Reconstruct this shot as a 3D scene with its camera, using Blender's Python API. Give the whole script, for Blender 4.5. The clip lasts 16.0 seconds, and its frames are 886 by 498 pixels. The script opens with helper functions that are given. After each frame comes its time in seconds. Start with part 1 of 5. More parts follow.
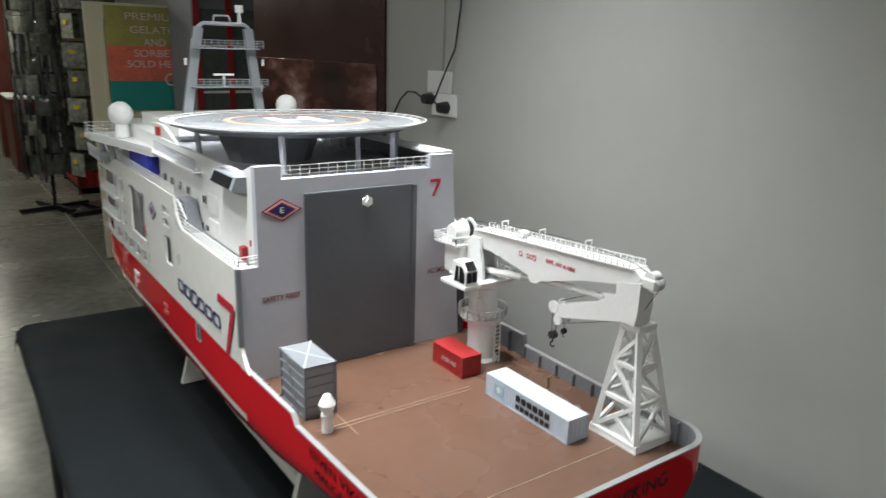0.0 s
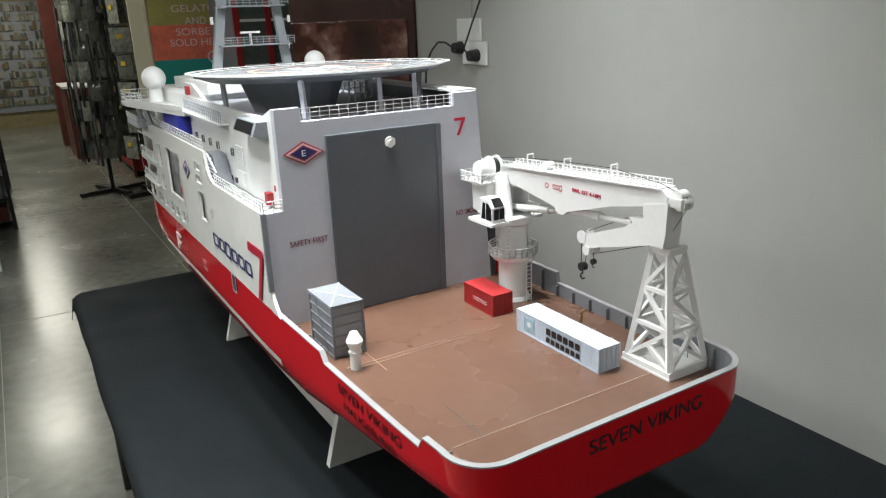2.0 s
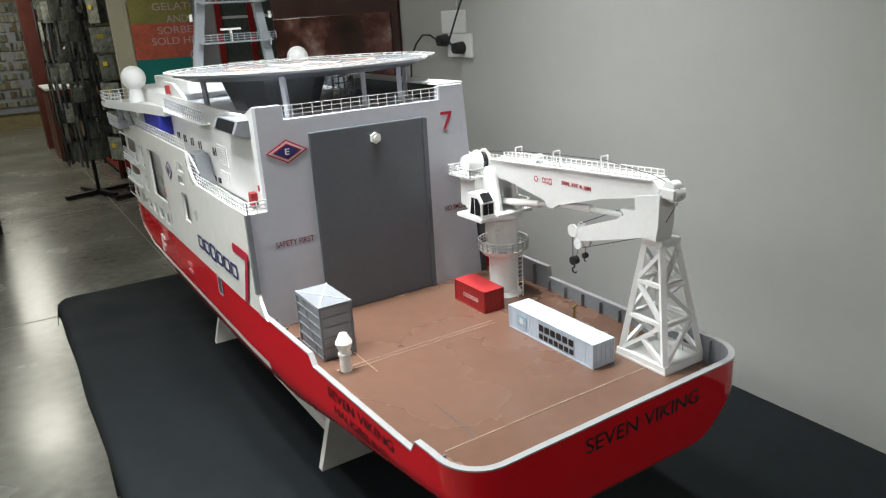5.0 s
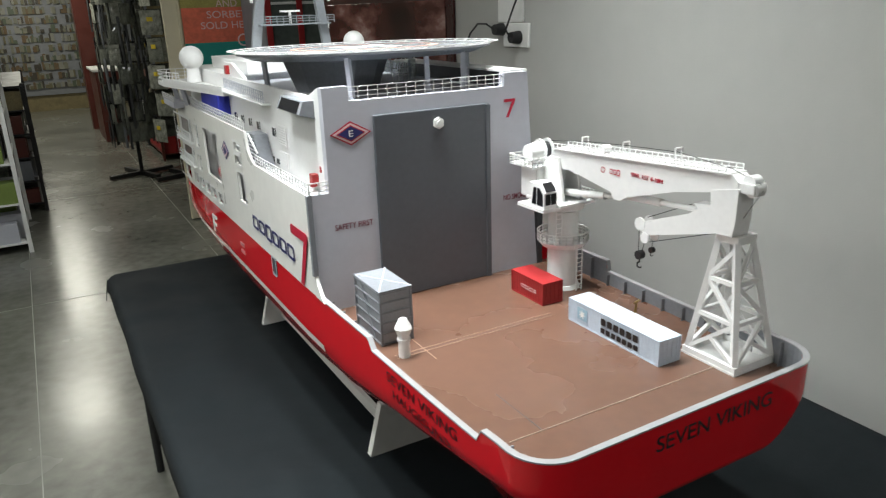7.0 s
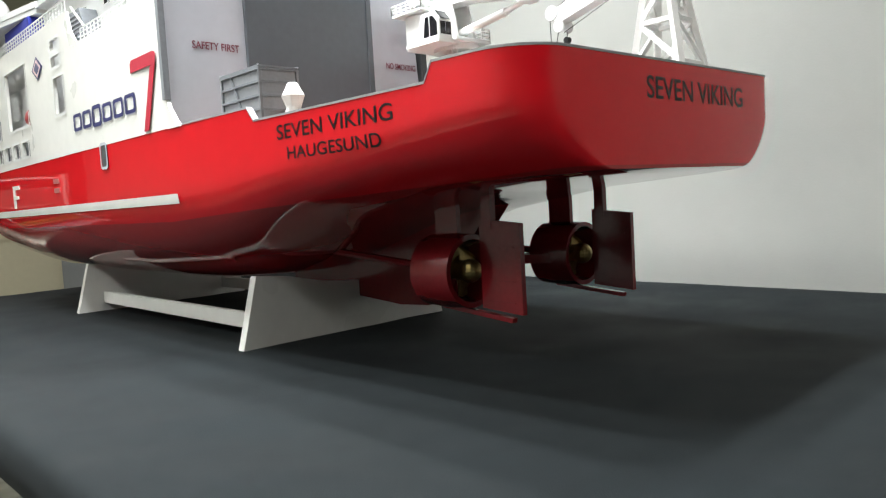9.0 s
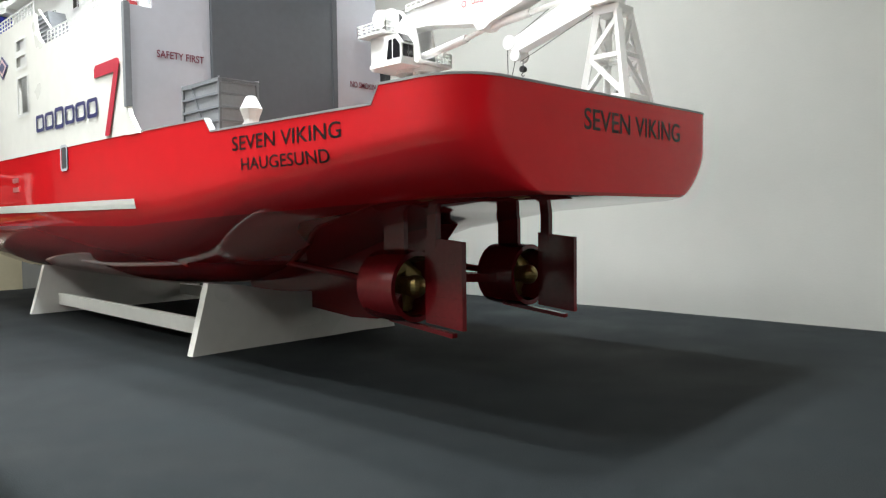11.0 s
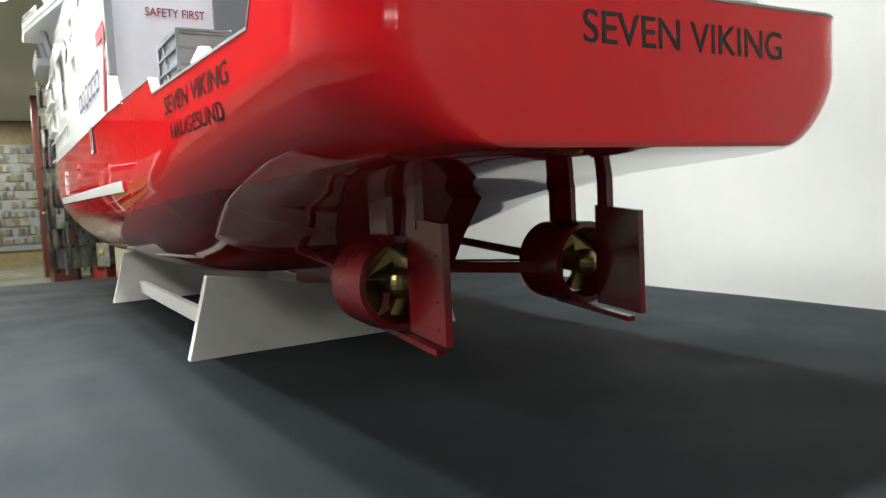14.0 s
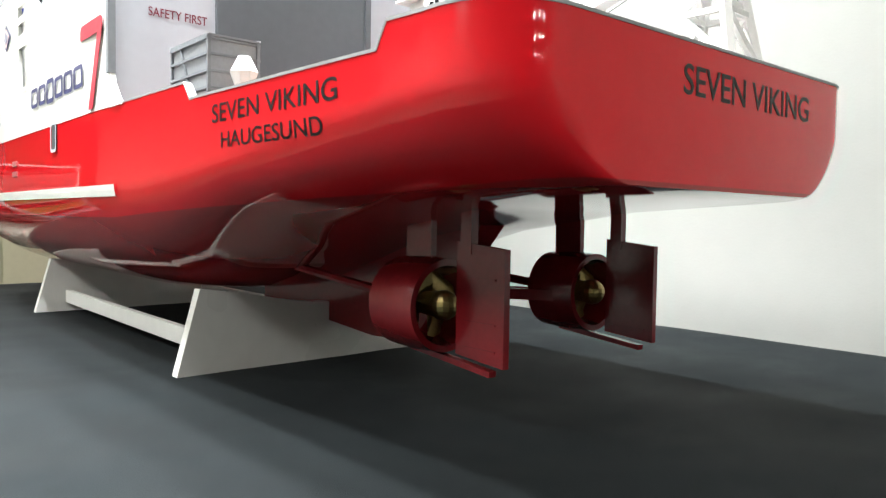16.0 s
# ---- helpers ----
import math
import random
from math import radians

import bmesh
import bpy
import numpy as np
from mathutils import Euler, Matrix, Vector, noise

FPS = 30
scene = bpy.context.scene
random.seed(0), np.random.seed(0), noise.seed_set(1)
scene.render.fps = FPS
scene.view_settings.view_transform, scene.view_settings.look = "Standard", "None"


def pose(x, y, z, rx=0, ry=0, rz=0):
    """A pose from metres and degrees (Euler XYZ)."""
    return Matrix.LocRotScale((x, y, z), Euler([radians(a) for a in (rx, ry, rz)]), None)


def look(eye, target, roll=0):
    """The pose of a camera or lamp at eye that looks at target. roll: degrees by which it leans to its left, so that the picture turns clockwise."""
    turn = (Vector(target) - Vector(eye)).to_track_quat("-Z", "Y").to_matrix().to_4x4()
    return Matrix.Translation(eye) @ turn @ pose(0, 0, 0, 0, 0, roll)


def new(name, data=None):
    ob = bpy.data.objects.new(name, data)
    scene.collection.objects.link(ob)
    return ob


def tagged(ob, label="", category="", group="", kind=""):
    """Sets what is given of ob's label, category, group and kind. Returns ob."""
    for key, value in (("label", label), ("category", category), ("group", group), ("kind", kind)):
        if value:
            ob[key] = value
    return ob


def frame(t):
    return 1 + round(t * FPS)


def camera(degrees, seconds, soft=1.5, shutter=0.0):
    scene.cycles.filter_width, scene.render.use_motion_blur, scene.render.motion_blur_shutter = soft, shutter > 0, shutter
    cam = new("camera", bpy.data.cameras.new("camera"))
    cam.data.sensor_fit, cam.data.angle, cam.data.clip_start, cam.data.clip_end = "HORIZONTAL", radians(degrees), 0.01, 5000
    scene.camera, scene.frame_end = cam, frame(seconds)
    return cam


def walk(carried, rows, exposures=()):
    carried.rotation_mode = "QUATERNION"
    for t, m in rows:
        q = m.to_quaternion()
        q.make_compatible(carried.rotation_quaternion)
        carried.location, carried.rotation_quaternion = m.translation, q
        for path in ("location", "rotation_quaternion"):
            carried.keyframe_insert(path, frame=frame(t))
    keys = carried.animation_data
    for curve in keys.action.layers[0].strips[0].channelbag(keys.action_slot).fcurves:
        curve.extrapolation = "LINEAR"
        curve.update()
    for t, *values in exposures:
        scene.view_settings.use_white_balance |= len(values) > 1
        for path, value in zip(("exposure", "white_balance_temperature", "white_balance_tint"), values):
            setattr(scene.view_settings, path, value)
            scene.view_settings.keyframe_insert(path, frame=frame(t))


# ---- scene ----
cam = camera(63.2, 16.0, 1.2, 0.42)
PATH = [
    (0, (-0.743, -0.655, 1.753), (0.369, 0.92, 1.221), 1.6),
    (0.5, (-0.738, -0.718, 1.728), (0.235, 0.936, 1.165), -1.2),
    (1, (-0.718, -0.698, 1.697), (0.237, 0.957, 1.106), 0.0),
    (1.5, (-0.703, -0.702, 1.681), (0.261, 0.931, 1.046), -1.3),
    (2, (-0.694, -0.688, 1.677), (0.28, 0.951, 1.072), -2.2),
    (2.5, (-0.684, -0.688, 1.673), (0.322, 0.925, 1.051), -1.5),
    (3, (-0.67, -0.698, 1.678), (0.339, 0.919, 1.072), -2.8),
    (5.5, (-0.682, -0.659, 1.672), (0.308, 0.959, 1.038), -3.3),
    (6, (-0.698, -0.657, 1.657), (0.261, 0.963, 0.983), -1.8),
    (6.5, (-0.705, -0.659, 1.663), (0.232, 0.983, 1.01), -1.9),
    (7, (-0.72, -0.62, 1.659), (0.197, 1.04, 1.024), -1.9),
    (7.5, (-0.855, -0.515, 1.575), (0.106, 1.112, 0.919), -3.1),
    (8, (-0.873, -0.368, 1.303), (0.376, 1.09, 0.744), -1.4),
    (8.5, (-0.795, -0.368, 1.032), (0.575, 1.073, 0.82), -2.5),
    (9, (-0.778, -0.43, 0.967), (0.597, 1.015, 0.829), -3.3),
    (11.5, (-0.775, -0.479, 0.964), (0.677, 0.895, 0.896), -0.2),
    (12, (-0.745, -0.446, 0.945), (0.745, 0.888, 0.894), -0.6),
    (12.5, (-0.779, -0.39, 0.954), (0.786, 0.852, 0.853), -1.1),
    (13, (-0.715, -0.436, 0.952), (0.804, 0.858, 0.813), -1.8),
    (13.5, (-0.539, -0.435, 0.957), (0.69, 1.136, 0.814), -2.5),
    (14, (-0.433, -0.416, 0.957), (0.603, 1.289, 0.81), -2.7),
    (14.5, (-0.384, -0.393, 0.971), (0.533, 1.375, 0.791), -4.2),
    (15, (-0.474, -0.358, 0.95), (0.695, 1.262, 0.853), 0.3),
    (15.5, (-0.555, -0.335, 0.949), (0.744, 1.183, 0.857), 1.3),
    (16, (-0.59, -0.327, 0.961), (0.727, 1.176, 0.876), 0.9),
]
EXPOSURES = [(0, -0.58, 6500, 10), (0.8, -0.44, 6500, 10), (2.5, -0.36, 6500, 10), (7.4, -0.34, 6500, 10), (8.0, -0.16, 6500, 10), (8.5, 0.30, 6500, 10), (9.1, 0.60, 6500, 10), (11.5, 0.52, 6500, 10), (13.0, 0.56, 6500, 10), (14.0, 1.16, 6500, 10), (14.5, 1.32, 6500, 10), (16.0, 1.26, 6500, 10)]
walk(cam, [(t, look(eye, target, roll)) for t, eye, target, roll in PATH], EXPOSURES)

# ---- light ----
world = bpy.data.worlds.new("world")
scene.world = world
world.use_nodes = True
world.node_tree.nodes["Background"].inputs[0].default_value = (0.75, 0.8, 0.85, 1)
world.node_tree.nodes["Background"].inputs[1].default_value = 0.02


def panel_lamp(x, y, z, sx, sy, watts, colour=(0.95, 1.0, 1.0), beam=180):
    """The light of a ceiling panel, shining straight down."""
    data = bpy.data.lights.new("ceiling_lamp", "AREA")
    data.shape, data.size, data.size_y, data.energy, data.color = "RECTANGLE", sx, sy, watts, colour
    data.spread = radians(beam)
    ob = new("ceiling_lamp", data)
    ob.location = (x, y, z)
    return ob


CEIL = 2.75
# ceiling panels added out of view as fill: x, y, size along x, size along y, watts
FILL_PANELS = [(-0.4, -2.2, 0.6, 1.2, 11), (-2.4, 0.2, 0.6, 1.2, 21), (-2.4, 2.9, 0.6, 1.2, 30), (-0.75, 4.3, 0.3, 0.6, 16)]
for x, y, sx, sy, w in FILL_PANELS:
    panel_lamp(x, y, CEIL - 0.03, sx, sy, w)
# two rows of small square spots over the model
SPOTS = [(-0.92 + 0.36 * i, 0.58 + 0.22 * j) for i in range(4) for j in range(2)]
for x, y in SPOTS:
    panel_lamp(x, y, CEIL - 0.03, 0.10, 0.10, 6.2, beam=100)
for x, y in ((-0.8, 8.0), (-0.6, 11.2), (-0.6, 14.0)):
    panel_lamp(x, y, CEIL - 0.03, 0.5, 0.5, 42, (1, 0.98, 0.84))


# ---- materials ----
def mat(name, colour, rough=0.5, metal=0.0, vary=0.12, scale=8.0, bump=0.0, bump_scale=60.0, coat=0.0, spec=0.5):
    """A surface: base colour with two scales of variation, gloss wear and fine relief."""
    m = bpy.data.materials.new(name)
    m.use_nodes = True
    nt = m.node_tree
    b = nt.nodes["Principled BSDF"]
    b.inputs["Roughness"].default_value = rough
    b.inputs["Metallic"].default_value = metal
    b.inputs["Coat Weight"].default_value = coat
    b.inputs["Coat Roughness"].default_value = 0.06
    b.inputs["Specular IOR Level"].default_value = spec
    co = nt.nodes.new("ShaderNodeTexCoord")
    n1, n2 = nt.nodes.new("ShaderNodeTexNoise"), nt.nodes.new("ShaderNodeTexNoise")
    n1.inputs["Scale"].default_value, n2.inputs["Scale"].default_value = scale, scale * 9
    n1.inputs["Detail"].default_value = n2.inputs["Detail"].default_value = 4
    for n in (n1, n2):
        nt.links.new(co.outputs["Object"], n.inputs["Vector"])
    mix = nt.nodes.new("ShaderNodeMath")
    mix.operation = "ADD"
    nt.links.new(n1.outputs[0], mix.inputs[0])
    nt.links.new(n2.outputs[0], mix.inputs[1])
    ramp = nt.nodes.new("ShaderNodeMapRange")
    ramp.inputs[1].default_value, ramp.inputs[2].default_value = 0.6, 1.4
    ramp.inputs[3].default_value, ramp.inputs[4].default_value = 1 - vary, 1 + vary * 0.5
    nt.links.new(mix.outputs[0], ramp.inputs[0])
    mul = nt.nodes.new("ShaderNodeMix")
    mul.data_type, mul.blend_type = "RGBA", "MULTIPLY"
    mul.inputs[0].default_value = 1
    mul.inputs[6].default_value = (*colour, 1)
    nt.links.new(ramp.outputs[0], mul.inputs[7])
    nt.links.new(mul.outputs[2], b.inputs["Base Color"])
    rr = nt.nodes.new("ShaderNodeMapRange")
    rr.inputs[1].default_value, rr.inputs[2].default_value = 0.3, 0.7
    rr.inputs[3].default_value, rr.inputs[4].default_value = max(0.02, rough * 0.85), min(1, rough * 1.2)
    nt.links.new(n1.outputs[0], rr.inputs[0])
    nt.links.new(rr.outputs[0], b.inputs["Roughness"])
    if bump:
        n3, bp = nt.nodes.new("ShaderNodeTexNoise"), nt.nodes.new("ShaderNodeBump")
        n3.inputs["Scale"].default_value = bump_scale
        n3.inputs["Detail"].default_value = 3
        nt.links.new(co.outputs["Object"], n3.inputs["Vector"])
        nt.links.new(n3.outputs[0], bp.inputs["Height"])
        bp.inputs["Strength"].default_value = bump
        bp.inputs["Distance"].default_value = 0.004
        nt.links.new(bp.outputs[0], b.inputs["Normal"])
    return m


def hull_paint():
    """Gloss red topsides over a dark red bottom, parted by a straight paint line."""
    m = mat("hull_paint", (0.64, 0.009, 0.016), 0.035, vary=0.06, scale=3, bump=0.05, bump_scale=9, coat=0.0)
    nt = m.node_tree
    b = nt.nodes["Principled BSDF"]
    co, sep = nt.nodes.new("ShaderNodeTexCoord"), nt.nodes.new("ShaderNodeSeparateXYZ")
    nt.links.new(co.outputs["Object"], sep.inputs[0])
    st = nt.nodes.new("ShaderNodeMapRange")
    # the paint line climbs a little towards the stern
    rise = nt.nodes.new("ShaderNodeMapRange")
    rise.inputs[1].default_value, rise.inputs[2].default_value = 0.0, 0.75
    rise.inputs[3].default_value, rise.inputs[4].default_value = 0.992, 0.955
    nt.links.new(sep.outputs[1], rise.inputs[0])
    dif = nt.nodes.new("ShaderNodeMath")
    dif.operation = "SUBTRACT"
    nt.links.new(sep.outputs[2], dif.inputs[0])
    nt.links.new(rise.outputs[0], dif.inputs[1])
    st.inputs[1].default_value, st.inputs[2].default_value = -0.0006, 0.0006
    nt.links.new(dif.outputs[0], st.inputs[0])
    mix = nt.nodes.new("ShaderNodeMix")
    mix.data_type = "RGBA"
    mix.inputs[6].default_value = (0.34, 0.016, 0.018, 1)
    src = b.inputs["Base Color"].links[0].from_socket
    nt.links.new(st.outputs[0], mix.inputs[0])
    nt.links.new(src, mix.inputs[7])
    nt.links.new(mix.outputs[2], b.inputs["Base Color"])
    for socket, low, high in (("Specular IOR Level", 0.6, 0.5), ("Roughness", 0.06, 0.035)):
        r = nt.nodes.new("ShaderNodeMapRange")
        r.inputs[3].default_value, r.inputs[4].default_value = low, high
        nt.links.new(st.outputs[0], r.inputs[0])
        nt.links.new(r.outputs[0], b.inputs[socket])
    return m


def cloth_mat():
    m = mat("black_cloth", (0.0082, 0.0110, 0.0125), 0.72, vary=0.3, scale=5, bump=0.25, bump_scale=700, spec=0.12)
    m.node_tree.nodes["Principled BSDF"].inputs["Sheen Weight"].default_value = 0.01
    m.node_tree.nodes["Principled BSDF"].inputs["Sheen Roughness"].default_value = 0.5
    return m


def wood_deck():
    """Reddish brown stained deck with faint grain along the ship."""
    m = mat("stained_deck", (0.135, 0.070, 0.047), 0.26, vary=0.14, scale=4, coat=0.25)
    return m


HULL = hull_paint()
WHITE = mat("ship_white", (0.78, 0.78, 0.77), 0.35, vary=0.06, scale=10, coat=0.1)
WARMWHITE = mat("warm_white", (0.78, 0.77, 0.73), 0.3, vary=0.07, scale=4, coat=0.2)
GREYPAINT = mat("pale_grey_paint", (0.46, 0.47, 0.52), 0.4, vary=0.06, scale=7)
DOORGREY = mat("slate_paint", (0.085, 0.092, 0.105), 0.42, vary=0.12, scale=9)
MIDGREY = mat("mid_grey_paint", (0.20, 0.21, 0.23), 0.45, vary=0.18, scale=14)
DARK = mat("dark_opening", (0.05, 0.052, 0.055), 0.5, vary=0.2)
GLASSY = mat("dark_window", (0.012, 0.012, 0.014), 0.12, vary=0.1)
DECK = wood_deck()
LOCKERGREY = mat("locker_grey", (0.27, 0.28, 0.30), 0.45, vary=0.15, scale=20)
RED = mat("sign_red", (0.44, 0.010, 0.035), 0.4, vary=0.05)
NOTICE = mat("notice_red", (0.17, 0.010, 0.03), 0.5, vary=0.1)
ORANGE = mat("orange_paint", (0.62, 0.30, 0.20), 0.5, vary=0.3, scale=12)
MASTGREY = mat("mast_grey", (0.27, 0.29, 0.31), 0.45, vary=0.15, scale=20)
BLUE = mat("sign_blue", (0.02, 0.022, 0.12), 0.4, vary=0.05)
PINK = mat("sign_pink", (0.75, 0.55, 0.55), 0.45)
BLACKPAINT = mat("black_lettering", (0.012, 0.008, 0.008), 0.5)
BOXRED = mat("container_red", (0.33, 0.018, 0.02), 0.45, vary=0.15, scale=20)
BOXBLUE = mat("container_pale_blue", (0.50, 0.57, 0.66), 0.4, vary=0.1, scale=20)
UNDERRED = mat("oxide_red", (0.17, 0.009, 0.012), 0.2, vary=0.2, scale=14, coat=0.1)
BRASS = mat("brass", (0.42, 0.32, 0.13), 0.36, 1.0, vary=0.3, scale=40)
STEEL = mat("steel", (0.45, 0.45, 0.46), 0.35, 1.0)
BLACK = mat("black_metal", (0.012, 0.012, 0.013), 0.45)
CLOTH = cloth_mat()
WALLPAINT = mat("grey_wall_paint", (0.41, 0.41, 0.388), 0.75, vary=0.05, scale=1.5, bump=0.08, bump_scale=220)
CEILPAINT = mat("ceiling_paint", (0.60, 0.62, 0.50), 0.9, vary=0.05, scale=2)
CONCRETE = mat("polished_concrete", (0.165, 0.165, 0.142), 0.24, vary=0.45, scale=1.6, bump=0.02, bump_scale=20)
CREAM = mat("cream_door_paint", (0.62, 0.56, 0.40), 0.45, vary=0.06, scale=3)
BROWN = mat("dark_brown_wood", (0.10, 0.022, 0.015), 0.4, vary=0.3)
PLASTIC = mat("white_plastic", (0.75, 0.75, 0.73), 0.35, vary=0.04)
CLEAR = mat("packet_plastic", (0.17, 0.18, 0.155), 0.12, vary=0.7, scale=14)
PALEBAG = mat("pale_bag", (0.36, 0.37, 0.32), 0.1, vary=0.85, scale=22)
KRAFT = mat("kraft", (0.22, 0.18, 0.09), 0.6, vary=0.5, scale=10)
YELLOW = mat("yellow_card", (0.70, 0.52, 0.03), 0.5)
GREEN = mat("green_card", (0.16, 0.22, 0.05), 0.5)
TEAL = mat("teal_print", (0.02, 0.27, 0.23), 0.45)
CORAL = mat("coral_print", (0.74, 0.17, 0.10), 0.45, vary=0.35, scale=3)
OLIVE = mat("olive_print", (0.38, 0.34, 0.10), 0.45, vary=0.3)
GREYGLASS = mat("dim_glass", (0.10, 0.12, 0.11), 0.1, vary=0.3, scale=3)


# ---- mesh tools ----
def part(name, bm, material, parent=None, label="", smooth=None):
    """One mesh object from a bmesh in world places, under its thing."""
    bmesh.ops.recalc_face_normals(bm, faces=bm.faces)
    me = bpy.data.meshes.new(name)
    bm.to_mesh(me)
    bm.free()
    me.materials.append(material)
    if smooth is not None:
        me.shade_smooth()
        me.set_sharp_from_angle(angle=radians(smooth))
    ob = new(name, me)
    if parent is not None:
        ob.parent = parent
        base = parent
        off = Vector((0, 0, 0))
        while base is not None:
            off += base.location
            base = base.parent
        ob.location = -off
    if label:
        ob["label"] = label
    return ob


def thing(name, at, label, category, group="", kind=""):
    ob = new(name)
    ob.empty_display_size = 0.05
    ob.location = at
    return tagged(ob, label, category, group, kind)


def box(bm, x0, x1, y0, y1, z0, z1, bevel=0.0):
    g = bmesh.ops.create_cube(bm, size=1, matrix=Matrix.Translation(((x0 + x1) / 2, (y0 + y1) / 2, (z0 + z1) / 2)) @ Matrix.Diagonal((x1 - x0, y1 - y0, z1 - z0, 1)))
    if bevel:
        es = {e for v in g["verts"] for e in v.link_edges}
        bmesh.ops.bevel(bm, geom=list(es), offset=bevel, segments=2, affect="EDGES", profile=0.6)
    return bm


def cube(x0, x1, y0, y1, z0, z1, bevel=0.0):
    return box(bmesh.new(), x0, x1, y0, y1, z0, z1, bevel)


def rod(bm, a, b, r0, r1=None, seg=8):
    a, b = Vector(a), Vector(b)
    d = b - a
    if d.length < 1e-6:
        return bm
    m = Matrix.Translation((a + b) / 2) @ d.to_track_quat("Z", "Y").to_matrix().to_4x4()
    bmesh.ops.create_cone(bm, cap_ends=True, segments=seg, radius1=r0, radius2=r0 if r1 is None else r1, depth=d.length, matrix=m)
    return bm


def beam(bm, a, b, w, h=None):
    """A square bar from a to b."""
    a, b = Vector(a), Vector(b)
    d = b - a
    m = Matrix.Translation((a + b) / 2) @ d.to_track_quat("Z", "Y").to_matrix().to_4x4()
    bmesh.ops.create_cube(bm, size=1, matrix=m @ Matrix.Diagonal((w, h or w, d.length, 1)))
    return bm


def prism(bm, pts, axis, a0, a1):
    """A polygon given in the plane across axis, pushed from a0 to a1."""
    def put(p, a):
        return {"x": (a, p[0], p[1]), "y": (p[0], a, p[1]), "z": (p[0], p[1], a)}[axis]
    v0 = [bm.verts.new(put(p, a0)) for p in pts]
    v1 = [bm.verts.new(put(p, a1)) for p in pts]
    bm.faces.new(v0)
    bm.faces.new(v1[::-1])
    for i in range(len(pts)):
        j = (i + 1) % len(pts)
        bm.faces.new((v0[i], v1[i], v1[j], v0[j]))
    return bm


def ball(bm, c, r, seg=16):
    bmesh.ops.create_uvsphere(bm, u_segments=seg, v_segments=seg // 2 + 2, radius=r, matrix=Matrix.Translation(c))
    return bm


def wire(bm, pts, r, seg=6):
    for a, b in zip(pts, pts[1:]):
        rod(bm, a, b, r, seg=seg)
    return bm


def railing(name, pts, h, parent, material, rails=3, step=0.022, r=0.0011, label=""):
    """Posts and rails along a line of places."""
    bm = bmesh.new()
    for k in range(rails):
        z = h * (k + 1) / rails
        for a, b in zip(pts, pts[1:]):
            beam(bm, (a[0], a[1], a[2] + z), (b[0], b[1], b[2] + z), r * 2 if k == rails - 1 else r * 1.6)
    for a, b in zip(pts, pts[1:]):
        a, b = Vector(a), Vector(b)
        n = max(1, round((b - a).length / step))
        for i in range(n + 1):
            p = a.lerp(b, i / n)
            beam(bm, p, p + Vector((0, 0, h)), r * 1.8)
    return part(name, bm, material, parent, label)


def lettering(name, words, m, width, height, material, parent, depth=0.0006, wrap=None):
    """Words cut as flat letters, centred on the pose m, reading along its x."""
    cu = bpy.data.curves.new(name, "FONT")
    cu.body, cu.align_x, cu.align_y, cu.extrude = words, "CENTER", "CENTER", 0.01
    cu.offset = 0.006 if material in (BLACKPAINT, NOTICE) else 0.0
    tmp = bpy.data.objects.new("tmp", cu)
    scene.collection.objects.link(tmp)
    dg = bpy.context.evaluated_depsgraph_get()
    me = bpy.data.meshes.new_from_object(tmp.evaluated_get(dg))
    bpy.data.objects.remove(tmp)
    bm = bmesh.new()
    bm.from_mesh(me)
    bpy.data.meshes.remove(me)
    xs, ys = [v.co.x for v in bm.verts], [v.co.y for v in bm.verts]
    cx, cy = (min(xs) + max(xs)) / 2, (min(ys) + max(ys)) / 2
    sx, sy = width / (max(xs) - min(xs)), height / (max(ys) - min(ys))
    for v in bm.verts:
        v.co = m @ Vector(((v.co.x - cx) * sx, (v.co.y - cy) * sy, depth if v.co.z > 0 else -depth))
        if wrap:
            v.co = wrap(v.co)
    return part(name, bm, material, parent)


def face_pose(x, y, z, rz=0, rx=90, ry=0):
    return Matrix.LocRotScale((x, y, z), Euler((radians(rx), radians(ry), radians(rz))), None)


def bars(name, m, width, height, count, material, parent, hollow=True, gap=0.2, depth=0.0006):
    """A row of plain blocks, or rounded rings, in the size and colour of a trade mark."""
    w = width / count
    for i in range(count):
        bm = bmesh.new()
        x0, x1 = -width / 2 + i * w, -width / 2 + (i + 1 - gap) * w
        cx, ww, hh = (x0 + x1) / 2, x1 - x0, height * (1.0 if i != 2 or not hollow else 1.2)
        out = [(cx + a * ww / 2, b * hh / 2) for a, b in ((-1, -0.8), (-0.8, -1), (0.8, -1), (1, -0.8), (1, 0.8), (0.8, 1), (-0.8, 1), (-1, 0.8))]
        if hollow:
            vo = [bm.verts.new(m @ Vector((x, y, depth))) for x, y in out]
            vi = [bm.verts.new(m @ Vector((cx + (x - cx) * 0.66, y * 0.62, depth))) for x, y in out]
            for k in range(8):
                bm.faces.new((vo[k], vo[(k + 1) % 8], vi[(k + 1) % 8], vi[k]))
        else:
            bm.faces.new([bm.verts.new(m @ Vector((x, y, depth))) for x, y in out])
        part(name, bm, material, parent)


def plate(name, m, pts, material, parent, depth=0.0006, thick=0.0008):
    """A flat painted shape on the pose m."""
    bm = bmesh.new()
    v0 = [bm.verts.new(m @ Vector((x, y, depth))) for x, y in pts]
    v1 = [bm.verts.new(m @ Vector((x, y, depth - thick))) for x, y in pts]
    bm.faces.new(v0)
    bm.faces.new(v1[::-1])
    for i in range(len(pts)):
        j = (i + 1) % len(pts)
        bm.faces.new((v0[i], v0[j], v1[j], v1[i]))
    return part(name, bm, material, parent)


